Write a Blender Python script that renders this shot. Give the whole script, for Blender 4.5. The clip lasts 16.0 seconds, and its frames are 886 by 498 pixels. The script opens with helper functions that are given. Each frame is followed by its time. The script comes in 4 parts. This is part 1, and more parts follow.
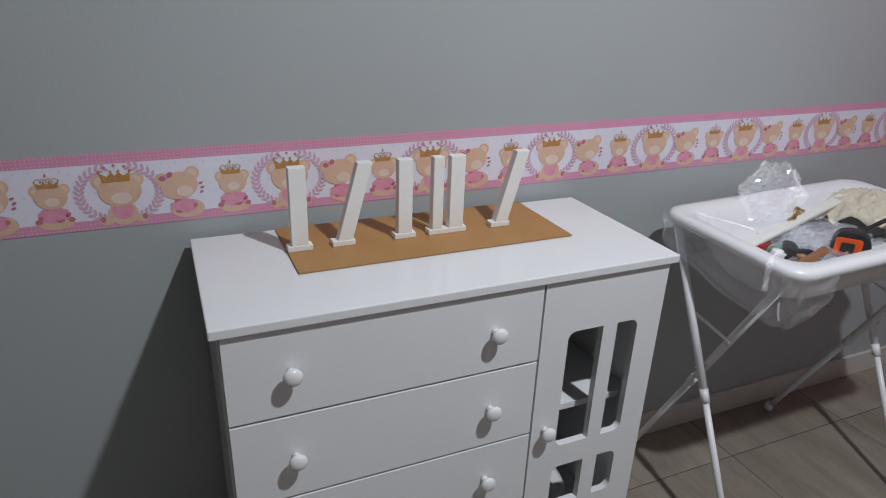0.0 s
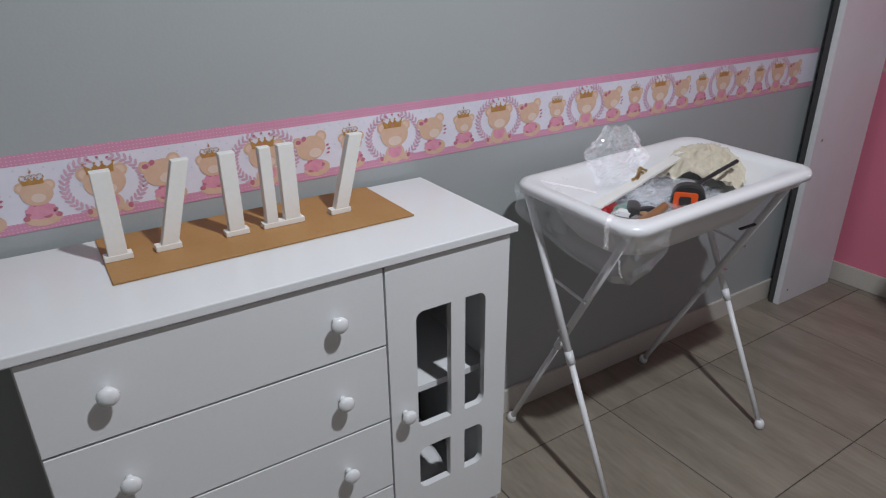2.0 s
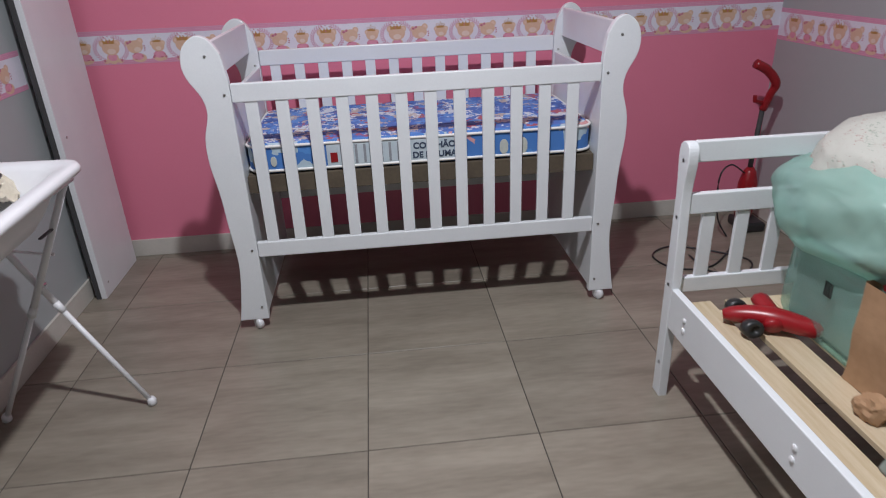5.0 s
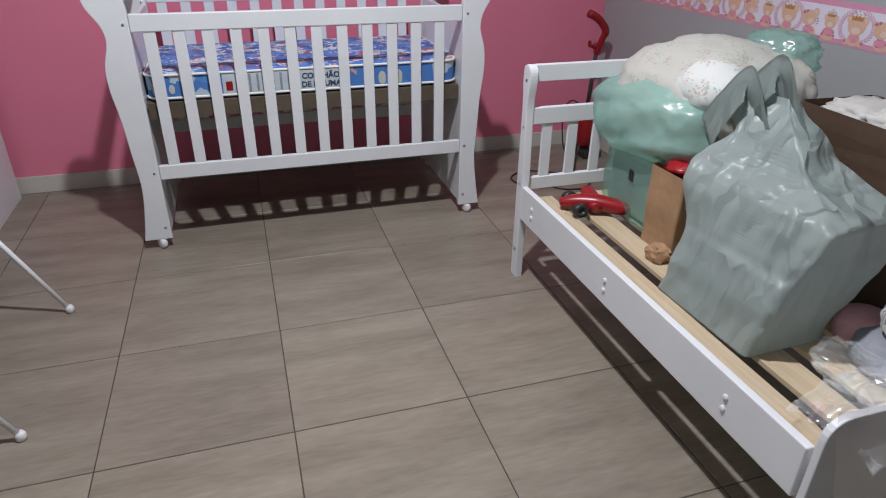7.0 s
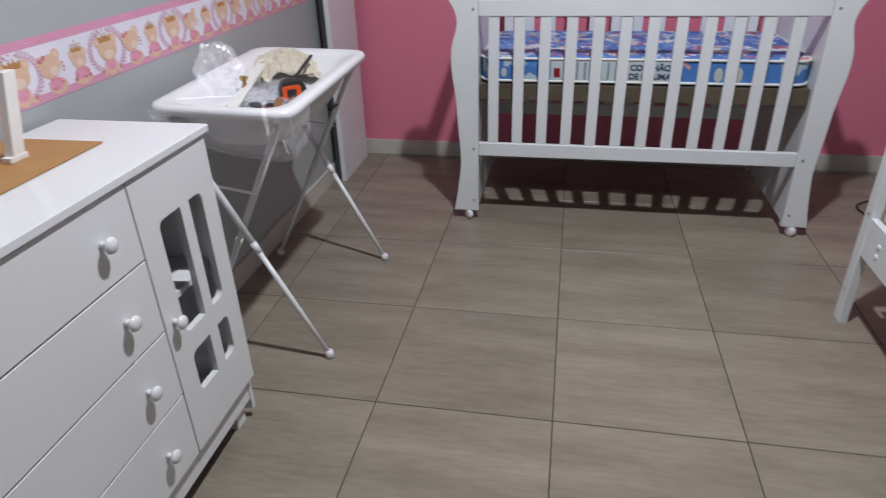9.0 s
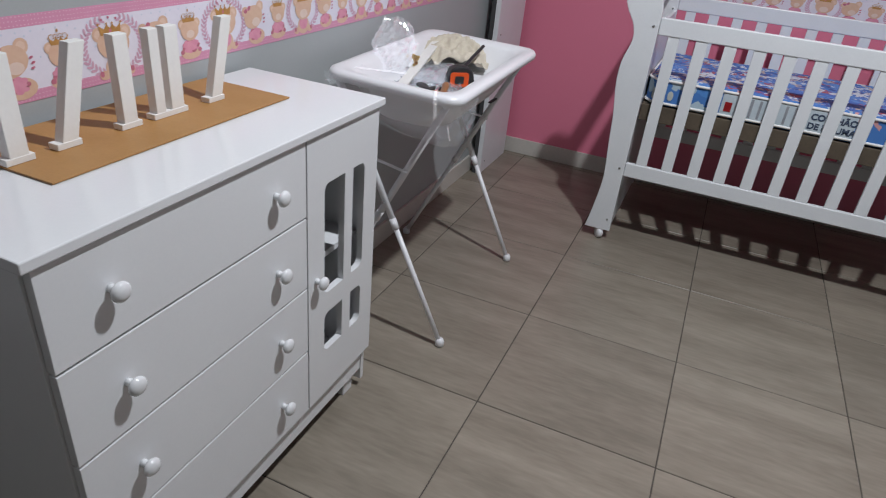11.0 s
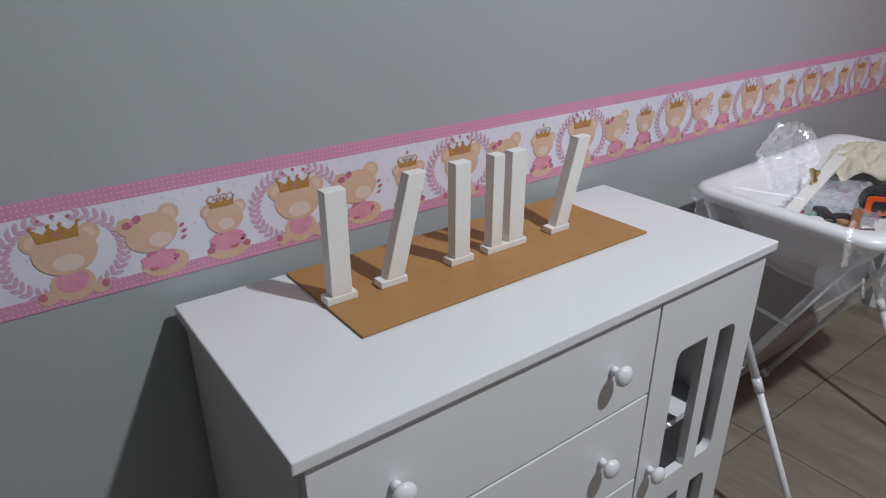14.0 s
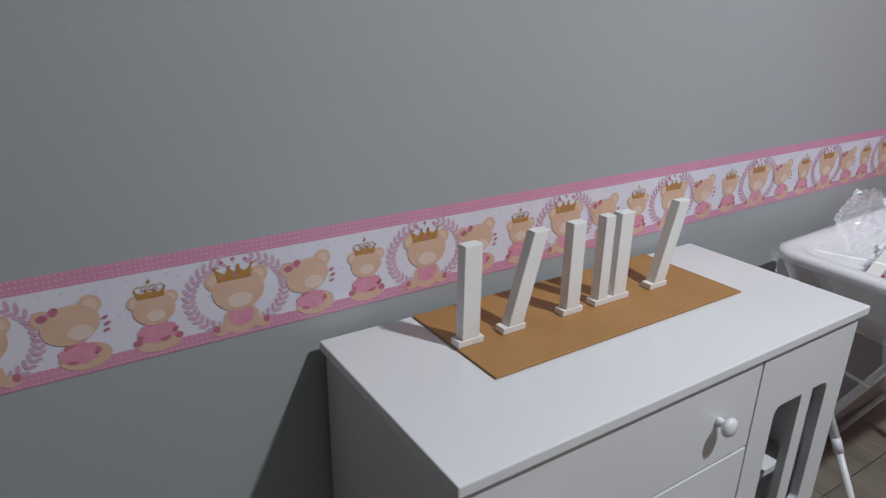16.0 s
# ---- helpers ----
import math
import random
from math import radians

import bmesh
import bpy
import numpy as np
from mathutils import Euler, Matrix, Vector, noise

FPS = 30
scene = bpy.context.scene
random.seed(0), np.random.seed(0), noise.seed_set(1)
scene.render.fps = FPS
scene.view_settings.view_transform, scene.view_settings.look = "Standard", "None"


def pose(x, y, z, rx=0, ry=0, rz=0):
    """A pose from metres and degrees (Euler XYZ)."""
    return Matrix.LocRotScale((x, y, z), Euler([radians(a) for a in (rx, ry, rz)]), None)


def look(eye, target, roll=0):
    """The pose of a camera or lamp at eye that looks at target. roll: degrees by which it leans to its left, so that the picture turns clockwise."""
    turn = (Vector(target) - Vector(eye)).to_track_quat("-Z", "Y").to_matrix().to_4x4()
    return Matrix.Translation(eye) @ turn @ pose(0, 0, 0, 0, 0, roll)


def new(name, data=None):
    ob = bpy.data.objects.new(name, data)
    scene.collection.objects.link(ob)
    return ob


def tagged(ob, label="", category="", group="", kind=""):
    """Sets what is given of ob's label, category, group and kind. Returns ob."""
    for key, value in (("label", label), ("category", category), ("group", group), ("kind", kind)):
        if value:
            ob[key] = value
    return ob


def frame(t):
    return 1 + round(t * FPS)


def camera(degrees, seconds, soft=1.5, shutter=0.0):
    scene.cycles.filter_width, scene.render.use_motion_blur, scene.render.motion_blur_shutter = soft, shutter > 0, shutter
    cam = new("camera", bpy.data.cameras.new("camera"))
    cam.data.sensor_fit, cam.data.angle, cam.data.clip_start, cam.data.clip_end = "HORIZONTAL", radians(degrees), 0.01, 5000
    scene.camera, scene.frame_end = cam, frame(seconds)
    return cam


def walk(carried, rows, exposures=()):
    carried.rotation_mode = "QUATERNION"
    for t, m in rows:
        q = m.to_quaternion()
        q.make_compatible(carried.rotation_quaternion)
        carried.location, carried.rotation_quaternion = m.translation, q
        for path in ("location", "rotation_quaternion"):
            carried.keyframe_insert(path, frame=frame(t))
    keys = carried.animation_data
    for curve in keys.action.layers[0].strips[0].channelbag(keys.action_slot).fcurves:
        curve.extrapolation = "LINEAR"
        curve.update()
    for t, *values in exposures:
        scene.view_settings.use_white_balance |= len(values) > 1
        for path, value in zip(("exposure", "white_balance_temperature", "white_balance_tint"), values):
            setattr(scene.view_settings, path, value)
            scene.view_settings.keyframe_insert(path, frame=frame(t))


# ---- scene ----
cam = camera(69.4, 16.0, soft=1.0, shutter=0.4)
PATH = [
    (0, (0.006, -1.304, 1.365), (0.763, 0.378, 0.591), 2.2),
    (0.5, (0.022, -1.308, 1.364), (0.797, 0.368, 0.594), 1.7),
    (1, (0.072, -1.336, 1.371), (0.918, 0.306, 0.602), 0.2),
    (1.5, (0.118, -1.351, 1.354), (1.066, 0.218, 0.552), -0.2),
    (2, (0.146, -1.356, 1.35), (1.134, 0.188, 0.548), -0.5),
    (2.5, (0.204, -1.367, 1.323), (1.214, 0.071, 0.368), -0.5),
    (2.7, (0.228, -1.368, 1.309), (1.274, -0.003, 0.287), 0.3),
    (3, (0.241, -1.369, 1.311), (1.385, -0.044, 0.344), 1.3),
    (3.5, (0.267, -1.39, 1.344), (1.677, -0.356, 0.374), 4.0),
    (4, (0.245, -1.307, 1.347), (1.977, -0.756, 0.512), -0.4),
    (4.5, (0.157, -1.262, 1.348), (1.979, -1.221, 0.525), 1.0),
    (5, (0.037, -1.35, 1.335), (1.847, -1.513, 0.501), -2.4),
    (5.2, (-0.059, -1.353, 1.33), (1.743, -1.453, 0.47), -3.1),
    (7.3, (-0.4, -1.213, 1.317), (1.275, -1.771, 0.377), 1.0),
    (7.5, (-0.399, -1.222, 1.319), (1.287, -1.725, 0.368), 0.7),
    (8, (-0.378, -1.206, 1.329), (1.402, -1.275, 0.42), -0.6),
    (8.5, (-0.355, -1.219, 1.308), (1.404, -1.01, 0.379), -1.3),
    (9, (-0.371, -1.219, 1.296), (1.357, -0.868, 0.351), -1.8),
    (9.2, (-0.382, -1.217, 1.304), (1.341, -0.788, 0.384), -1.0),
    (11.3, (-0.373, -1.04, 1.292), (1.253, -0.401, 0.317), 5.9),
    (11.5, (-0.368, -0.993, 1.289), (1.249, -0.343, 0.307), 5.4),
    (12, (-0.375, -0.897, 1.286), (1.115, 0.019, 0.317), 3.9),
    (12.5, (-0.311, -0.863, 1.293), (0.958, 0.367, 0.357), 3.0),
    (13, (-0.207, -0.884, 1.31), (0.909, 0.54, 0.458), 2.2),
    (13.5, (-0.139, -0.902, 1.308), (0.96, 0.545, 0.471), 0.4),
    (14, (-0.138, -0.882, 1.309), (0.949, 0.587, 0.496), -0.1),
    (14.5, (-0.155, -0.884, 1.323), (0.879, 0.651, 0.565), -0.2),
    (15, (-0.166, -0.907, 1.33), (0.84, 0.67, 0.622), -0.8),
    (15.5, (-0.225, -0.891, 1.341), (0.806, 0.667, 0.626), 1.9),
    (16, (-0.299, -0.873, 1.358), (0.726, 0.699, 0.665), 1.0),
]
walk(cam, [(t, look(e, a, r)) for t, e, a, r in PATH],
     [(0, 0.0, 6500, 11), (3, 0.0, 6500, 11), (4.5, 0.42, 6550, 14), (7.5, 0.55, 6600, 15), (8.0, 0.61, 6550, 14), (8.6, 0.48, 6550, 13), (9.2, 0.34, 6550, 13), (11.5, 0.22, 6500, 12), (12.0, 0.1, 6480, 12), (12.5, 0.12, 6450, 12), (13.2, 0.02, 6500, 11), (16, 0.0, 6500, 11)])

# ---- world and light: one ceiling lamp in the middle of a closed room at night ----
world = bpy.data.worlds.new("world")
scene.world = world
world.use_nodes = True
world.node_tree.nodes["Background"].inputs[0].default_value = (0.5, 0.55, 0.6, 1)
world.node_tree.nodes["Background"].inputs[1].default_value = 0.02
lamp_data = bpy.data.lights.new("ceiling_light", "AREA")
lamp_data.shape, lamp_data.size = "DISK", 0.09
lamp_data.energy, lamp_data.color = 43, (0.93, 0.985, 1.04)
lamp = new("ceiling_light", lamp_data)
lamp.location = (0.95, -1.43, 2.75)
globe_data = bpy.data.lights.new("ceiling_globe", "POINT")
globe_data.energy, globe_data.shadow_soft_size, globe_data.color = 4.5, 0.04, (0.93, 0.985, 1.04)
globe = new("ceiling_globe", globe_data)
globe.location = (0.95, -1.43, 2.70)
scene.view_settings.exposure = 0.0


# ---- materials ----
def nodes_of(name):
    m = bpy.data.materials.new(name)
    m.use_nodes = True
    return m, m.node_tree.nodes, m.node_tree.links, m.node_tree.nodes["Principled BSDF"]


def surface(name, a, b=None, rough=0.5, scale=6.0, stretch=(1, 1, 1), bump=0.05, fine=90.0, metal=0.0, vary=0.0, coat=0.0, spread=0.08):
    """Two-scale noise between the colours a and b, with fine relief; vary: difference from piece to piece."""
    m, n, l, p = nodes_of(name)
    b = b or tuple(c * 0.9 for c in a)
    co = n.new("ShaderNodeTexCoord")
    mp = n.new("ShaderNodeMapping")
    mp.inputs["Scale"].default_value = stretch
    l.new(co.outputs["Object"], mp.inputs[0])
    src = mp.outputs[0]
    n1, n2 = n.new("ShaderNodeTexNoise"), n.new("ShaderNodeTexNoise")
    n1.inputs["Scale"].default_value, n2.inputs["Scale"].default_value = scale, fine
    n1.inputs["Detail"].default_value = n2.inputs["Detail"].default_value = 4
    oi = n.new("ShaderNodeObjectInfo")
    if vary:
        ad = n.new("ShaderNodeVectorMath")
        ad.operation = "MULTIPLY_ADD"
        cb = n.new("ShaderNodeCombineXYZ")
        for i in range(3):
            l.new(oi.outputs["Random"], cb.inputs[i])
        ad.inputs[1].default_value = (37, 23, 11)
        l.new(cb.outputs[0], ad.inputs[0])
        l.new(src, ad.inputs[2])
        src = ad.outputs[0]
    l.new(src, n1.inputs["Vector"])
    l.new(src, n2.inputs["Vector"])
    mix = n.new("ShaderNodeMix")
    mix.data_type = "RGBA"
    mix.inputs[6].default_value, mix.inputs[7].default_value = (*a, 1), (*b, 1)
    ramp = n.new("ShaderNodeMapRange")
    ramp.inputs[1].default_value, ramp.inputs[2].default_value = 0.35, 0.65
    half = n.new("ShaderNodeMath")
    half.operation = "MULTIPLY_ADD"
    half.inputs[1].default_value = 0.35
    l.new(n2.outputs["Fac"], half.inputs[0])
    sc = n.new("ShaderNodeMath")
    sc.operation = "MULTIPLY"
    sc.inputs[1].default_value = 0.65
    l.new(n1.outputs["Fac"], sc.inputs[0])
    l.new(sc.outputs[0], half.inputs[2])
    l.new(half.outputs[0], ramp.inputs[0])
    l.new(ramp.outputs[0], mix.inputs[0])
    out = mix.outputs[2]
    if vary:
        hs = n.new("ShaderNodeHueSaturation")
        mr = n.new("ShaderNodeMapRange")
        mr.inputs[3].default_value, mr.inputs[4].default_value = 1 - vary, 1 + vary
        l.new(oi.outputs["Random"], mr.inputs[0])
        l.new(mr.outputs[0], hs.inputs["Value"])
        l.new(out, hs.inputs["Color"])
        out = hs.outputs[0]
    l.new(out, p.inputs["Base Color"])
    rr = n.new("ShaderNodeMapRange")
    rr.inputs[3].default_value, rr.inputs[4].default_value = max(0.02, rough - spread), min(1, rough + spread)
    l.new(n1.outputs["Fac"], rr.inputs[0])
    l.new(rr.outputs[0], p.inputs["Roughness"])
    p.inputs["Metallic"].default_value = metal
    p.inputs["Coat Weight"].default_value = coat
    if bump:
        bp = n.new("ShaderNodeBump")
        bp.inputs["Strength"].default_value, bp.inputs["Distance"].default_value = bump, 0.002
        l.new(n2.outputs["Fac"], bp.inputs["Height"])
        l.new(bp.outputs[0], p.inputs["Normal"])
    return m


def film(name, colour, clear, rough=0.12, gloss=0.06):
    """Thin plastic film: mostly see-through, with a little haze and crisp gloss on its creases."""
    m, n, l, p = nodes_of(name)
    p.inputs["Base Color"].default_value = (*colour, 1)
    p.inputs["Roughness"].default_value = 0.4
    tr, mx, gl, ad = n.new("ShaderNodeBsdfTransparent"), n.new("ShaderNodeMixShader"), n.new("ShaderNodeBsdfGlossy"), n.new("ShaderNodeAddShader")
    tr.inputs[0].default_value = (*[0.55 + 0.45 * c for c in colour], 1)
    gl.inputs["Color"].default_value, gl.inputs["Roughness"].default_value = (gloss, gloss, gloss, 1), rough
    fr = n.new("ShaderNodeTexNoise")
    fr.inputs["Scale"].default_value = 9
    mr = n.new("ShaderNodeMapRange")
    mr.inputs[3].default_value, mr.inputs[4].default_value = clear - 0.08, min(1, clear + 0.05)
    co = n.new("ShaderNodeTexCoord")
    l.new(co.outputs["Object"], fr.inputs["Vector"])
    l.new(fr.outputs["Fac"], mr.inputs[0])
    l.new(mr.outputs[0], mx.inputs[0])
    l.new(p.outputs[0], mx.inputs[1])
    l.new(tr.outputs[0], mx.inputs[2])
    bp, cr = n.new("ShaderNodeBump"), n.new("ShaderNodeTexNoise")
    cr.noise_type = "RIDGED_MULTIFRACTAL"
    cr.inputs["Scale"].default_value, cr.inputs["Detail"].default_value = 11, 2
    bp.inputs["Strength"].default_value, bp.inputs["Distance"].default_value = 0.8, 0.008
    l.new(co.outputs["Object"], cr.inputs["Vector"])
    l.new(cr.outputs["Fac"], bp.inputs["Height"])
    l.new(bp.outputs[0], gl.inputs["Normal"])
    l.new(mx.outputs[0], ad.inputs[0])
    l.new(gl.outputs[0], ad.inputs[1])
    l.new(ad.outputs[0], n["Material Output"].inputs[0])
    return m


def crumple(name, a, b, rough, scale):
    """Thin bag film with sharp large and small creases."""
    m, n, l, p = nodes_of(name)
    co = n.new("ShaderNodeTexCoord")
    mp = n.new("ShaderNodeMapping")
    mp.inputs["Rotation"].default_value, mp.inputs["Scale"].default_value = (0.6, 0.5, 0.4), (1, 1, 0.35)
    l.new(co.outputs["Object"], mp.inputs[0])
    big, small, no = n.new("ShaderNodeTexNoise"), n.new("ShaderNodeTexVoronoi"), n.new("ShaderNodeTexNoise")
    small.distance = "MANHATTAN"
    big.noise_type = "RIDGED_MULTIFRACTAL"
    big.inputs["Detail"].default_value = 3
    big.inputs["Scale"].default_value, small.inputs["Scale"].default_value, no.inputs["Scale"].default_value = scale * 0.8, scale * 0.62, scale * 0.8
    warp = n.new("ShaderNodeMix")
    warp.data_type, warp.blend_type = "RGBA", "LINEAR_LIGHT"
    warp.inputs[0].default_value = 0.16
    l.new(mp.outputs[0], no.inputs["Vector"])
    l.new(mp.outputs[0], warp.inputs[6])
    l.new(no.outputs["Color"], warp.inputs[7])
    for v in (big, small):
        l.new(warp.outputs[2], v.inputs["Vector"])
    add = n.new("ShaderNodeMath")
    add.operation = "MULTIPLY_ADD"
    add.inputs[1].default_value = 1.6
    l.new(small.outputs["Distance"], add.inputs[0])
    soft = n.new("ShaderNodeMath")
    soft.operation, soft.inputs[1].default_value = "MULTIPLY", 0.35
    l.new(big.outputs["Fac"], soft.inputs[0])
    l.new(soft.outputs[0], add.inputs[2])
    bp = n.new("ShaderNodeBump")
    bp.inputs["Strength"].default_value, bp.inputs["Distance"].default_value = 0.7, 0.024
    l.new(add.outputs[0], bp.inputs["Height"])
    l.new(bp.outputs[0], p.inputs["Normal"])
    mix = n.new("ShaderNodeMix")
    mix.data_type = "RGBA"
    mix.inputs[6].default_value, mix.inputs[7].default_value = (*a, 1), (*b, 1)
    l.new(no.outputs["Fac"], mix.inputs[0])
    l.new(mix.outputs[2], p.inputs["Base Color"])
    p.inputs["Roughness"].default_value = rough
    tl, mx = n.new("ShaderNodeBsdfTranslucent"), n.new("ShaderNodeMixShader")
    tl.inputs["Color"].default_value = (*[min(1, 1.35 * c) for c in a], 1)
    mx.inputs[0].default_value = 0.42
    l.new(p.outputs[0], mx.inputs[1])
    l.new(tl.outputs[0], mx.inputs[2])
    l.new(mx.outputs[0], n["Material Output"].inputs[0])
    return m


def patchwork(name, colours, scale, rough=0.7):
    """A printed cloth: patches of the colours given."""
    m, n, l, p = nodes_of(name)
    co = n.new("ShaderNodeTexCoord")
    no = n.new("ShaderNodeTexNoise")
    no.inputs["Scale"].default_value = scale * 1.5
    vo = n.new("ShaderNodeTexVoronoi")
    vo.inputs["Scale"].default_value = scale
    ad = n.new("ShaderNodeMix")
    ad.data_type = "RGBA"
    ad.blend_type = "LINEAR_LIGHT"
    ad.inputs[0].default_value = 0.06
    l.new(co.outputs["Object"], no.inputs["Vector"])
    l.new(co.outputs["Object"], ad.inputs[6])
    l.new(no.outputs["Color"], ad.inputs[7])
    l.new(ad.outputs[2], vo.inputs["Vector"])
    sp = n.new("ShaderNodeSeparateColor")
    l.new(vo.outputs["Color"], sp.inputs[0])
    rp = n.new("ShaderNodeValToRGB")
    rp.color_ramp.interpolation = "CONSTANT"
    for i, (at, c) in enumerate(colours):
        e = rp.color_ramp.elements[i] if i < 2 else rp.color_ramp.elements.new(at)
        e.position, e.color = at, (*c, 1)
    l.new(sp.outputs[0], rp.inputs[0])
    l.new(rp.outputs[0], p.inputs["Base Color"])
    p.inputs["Roughness"].default_value = rough
    return m


def dotted(name, a, c, step, radius):
    """Printed paper with a grid of small round dots."""
    m, n, l, p = nodes_of(name)
    co, vo, th, mx, no = n.new("ShaderNodeTexCoord"), n.new("ShaderNodeTexVoronoi"), n.new("ShaderNodeMath"), n.new("ShaderNodeMix"), n.new("ShaderNodeTexNoise")
    vo.voronoi_dimensions = "2D"
    vo.inputs["Scale"].default_value, vo.inputs["Randomness"].default_value = 1 / step, 0.15
    th.operation, th.inputs[1].default_value = "LESS_THAN", radius / step
    mx.data_type = "RGBA"
    mx.inputs[6].default_value, mx.inputs[7].default_value = (*a, 1), (*c, 1)
    no.inputs["Scale"].default_value = 14
    l.new(co.outputs["Object"], vo.inputs["Vector"])
    l.new(co.outputs["Object"], no.inputs["Vector"])
    l.new(vo.outputs["Distance"], th.inputs[0])
    l.new(th.outputs[0], mx.inputs[0])
    hs, mr = n.new("ShaderNodeHueSaturation"), n.new("ShaderNodeMapRange")
    mr.inputs[3].default_value, mr.inputs[4].default_value = 0.92, 1.08
    l.new(no.outputs["Fac"], mr.inputs[0])
    l.new(mr.outputs[0], hs.inputs["Value"])
    l.new(mx.outputs[2], hs.inputs["Color"])
    l.new(hs.outputs[0], p.inputs["Base Color"])
    p.inputs["Roughness"].default_value = 0.5
    return m


GREY = surface("grey_wall_paint", (0.40, 0.43, 0.435), (0.375, 0.402, 0.41), 0.45, 1.3, bump=0.12, fine=160)
PINK = surface("pink_wall_paint", (0.80, 0.235, 0.345), (0.765, 0.215, 0.32), 0.45, 1.3, bump=0.12, fine=160)
CEIL = surface("ceiling_paint", (0.66, 0.66, 0.65), (0.63, 0.63, 0.62), 0.7, 2, bump=0.1)
CREAM = surface("baseboard_tile", (0.62, 0.60, 0.55), (0.55, 0.53, 0.48), 0.35, 5, bump=0.04)
TILE = surface("floor_tile_glaze", (0.305, 0.268, 0.215), (0.200, 0.173, 0.136), 0.37, 3.2, (3.4, 0.6, 1), 0.05, 22, vary=0.06)
GROUT = surface("grout", (0.085, 0.072, 0.06), (0.06, 0.052, 0.044), 0.85, 20, bump=0.2)
LACQ = surface("white_lacquer", (0.77, 0.78, 0.79), (0.74, 0.75, 0.765), 0.15, 4, bump=0.015, fine=220, spread=0.015)
LACQ2 = surface("white_lacquer_furniture", (0.78, 0.80, 0.82), (0.73, 0.75, 0.775), 0.34, 5, bump=0.04, fine=180, spread=0.02)
LETTER = surface("white_painted_board", (0.82, 0.81, 0.78), (0.77, 0.76, 0.73), 0.55, 9, bump=0.12, fine=120)
MDF = surface("brown_fibreboard", (0.43, 0.225, 0.075), (0.37, 0.19, 0.06), 0.5, 7, bump=0.08, fine=200)
PLASTIC = surface("white_plastic", (0.80, 0.80, 0.82), (0.77, 0.77, 0.79), 0.3, 6, bump=0.02)
PAPER = surface("border_paper_white", (0.78, 0.76, 0.85), (0.73, 0.71, 0.81), 0.5, 12, bump=0.02)
STRIPE = dotted("border_paper_pink", (0.66, 0.29, 0.43), (0.76, 0.50, 0.60), 0.007, 0.0011)
SKIN = surface("printed_tan", (0.71, 0.49, 0.36), (0.66, 0.43, 0.31), 0.5, 22, bump=0)
ROSE = surface("printed_rose", (0.74, 0.33, 0.43), (0.68, 0.26, 0.38), 0.5, 40, bump=0)
GOLD = surface("printed_gold", (0.52, 0.27, 0.085), (0.40, 0.20, 0.05), 0.5, 50, bump=0)
WREATH = surface("printed_mauve", (0.66, 0.42, 0.53), (0.60, 0.36, 0.48), 0.5, 30, bump=0)
PAPER2 = surface("pale_label_print", (0.55, 0.62, 0.66), (0.47, 0.55, 0.60), 0.6, 30, bump=0.05)
NAVY = surface("printed_navy", (0.04, 0.06, 0.10), (0.05, 0.07, 0.12), 0.6, 30, bump=0)
PALE2 = surface("printed_cloud_cream", (0.58, 0.58, 0.50), (0.48, 0.50, 0.47), 0.6, 40, bump=0.03)
DOTS = surface("printed_blue_dots", (0.62, 0.68, 0.78), (0.56, 0.62, 0.74), 0.5, 30, bump=0)
DEEP = surface("printed_deep_rose", (0.56, 0.19, 0.26), (0.48, 0.14, 0.21), 0.5, 40, bump=0)
SKIN2 = surface("printed_light_tan", (0.78, 0.58, 0.47), (0.74, 0.53, 0.42), 0.5, 30, bump=0)
PALE = surface("printed_pale", (0.78, 0.63, 0.55), (0.74, 0.58, 0.5), 0.5, 30, bump=0)
# Brown board, its colour lowered to hold the shade under the crib mattress.
DULL = surface("dull_brown_shaded_board", (0.12, 0.092, 0.062), (0.08, 0.06, 0.042), 0.7, 8, bump=0.1)
PINE = surface("pine_wood", (0.68, 0.56, 0.40), (0.56, 0.43, 0.27), 0.55, 5, (1, 14, 14), 0.08, 60, vary=0.1)
# Dark grey of strap and tube, also the shadow strip behind the panel.
DARK = surface("dark_grey_gap_shade", (0.06, 0.06, 0.065), (0.05, 0.05, 0.05), 0.7, 8)
BLACK = surface("black_plastic", (0.018, 0.018, 0.02), (0.03, 0.03, 0.03), 0.4, 12, bump=0.05)
ORANGE = surface("orange_plastic", (0.78, 0.10, 0.015), (0.70, 0.08, 0.01), 0.4, 9, bump=0.02)
RED = surface("red_plastic", (0.34, 0.012, 0.018), (0.26, 0.008, 0.012), 0.32, 9, bump=0.03)
BRASS = surface("dull_brass", (0.62, 0.46, 0.22), (0.5, 0.36, 0.16), 0.3, 30, metal=1.0)
CHROME = surface("worn_steel", (0.6, 0.6, 0.6), (0.45, 0.45, 0.45), 0.28, 30, metal=1.0)
KRAFT = surface("kraft_paper", (0.42, 0.25, 0.14), (0.33, 0.19, 0.10), 0.75, 8, bump=0.2, fine=50)
# Dark brown paper, taken darker still for the carrier bag's shadow on it.
KRAFT2 = surface("dark_shaded_kraft_paper", (0.095, 0.056, 0.033), (0.07, 0.04, 0.024), 0.75, 8, bump=0.2, fine=50)
WOODH = surface("turned_wood_handle", (0.36, 0.17, 0.07), (0.24, 0.11, 0.05), 0.45, 12, (1, 8, 8), 0.1)
CLOTH = surface("cream_cloth", (0.66, 0.60, 0.49), (0.54, 0.48, 0.38), 0.9, 30, bump=0.5, fine=160)
TISSUE = surface("tissue_paper", (0.55, 0.54, 0.51), (0.46, 0.45, 0.42), 0.8, 12, bump=0.3, fine=60)
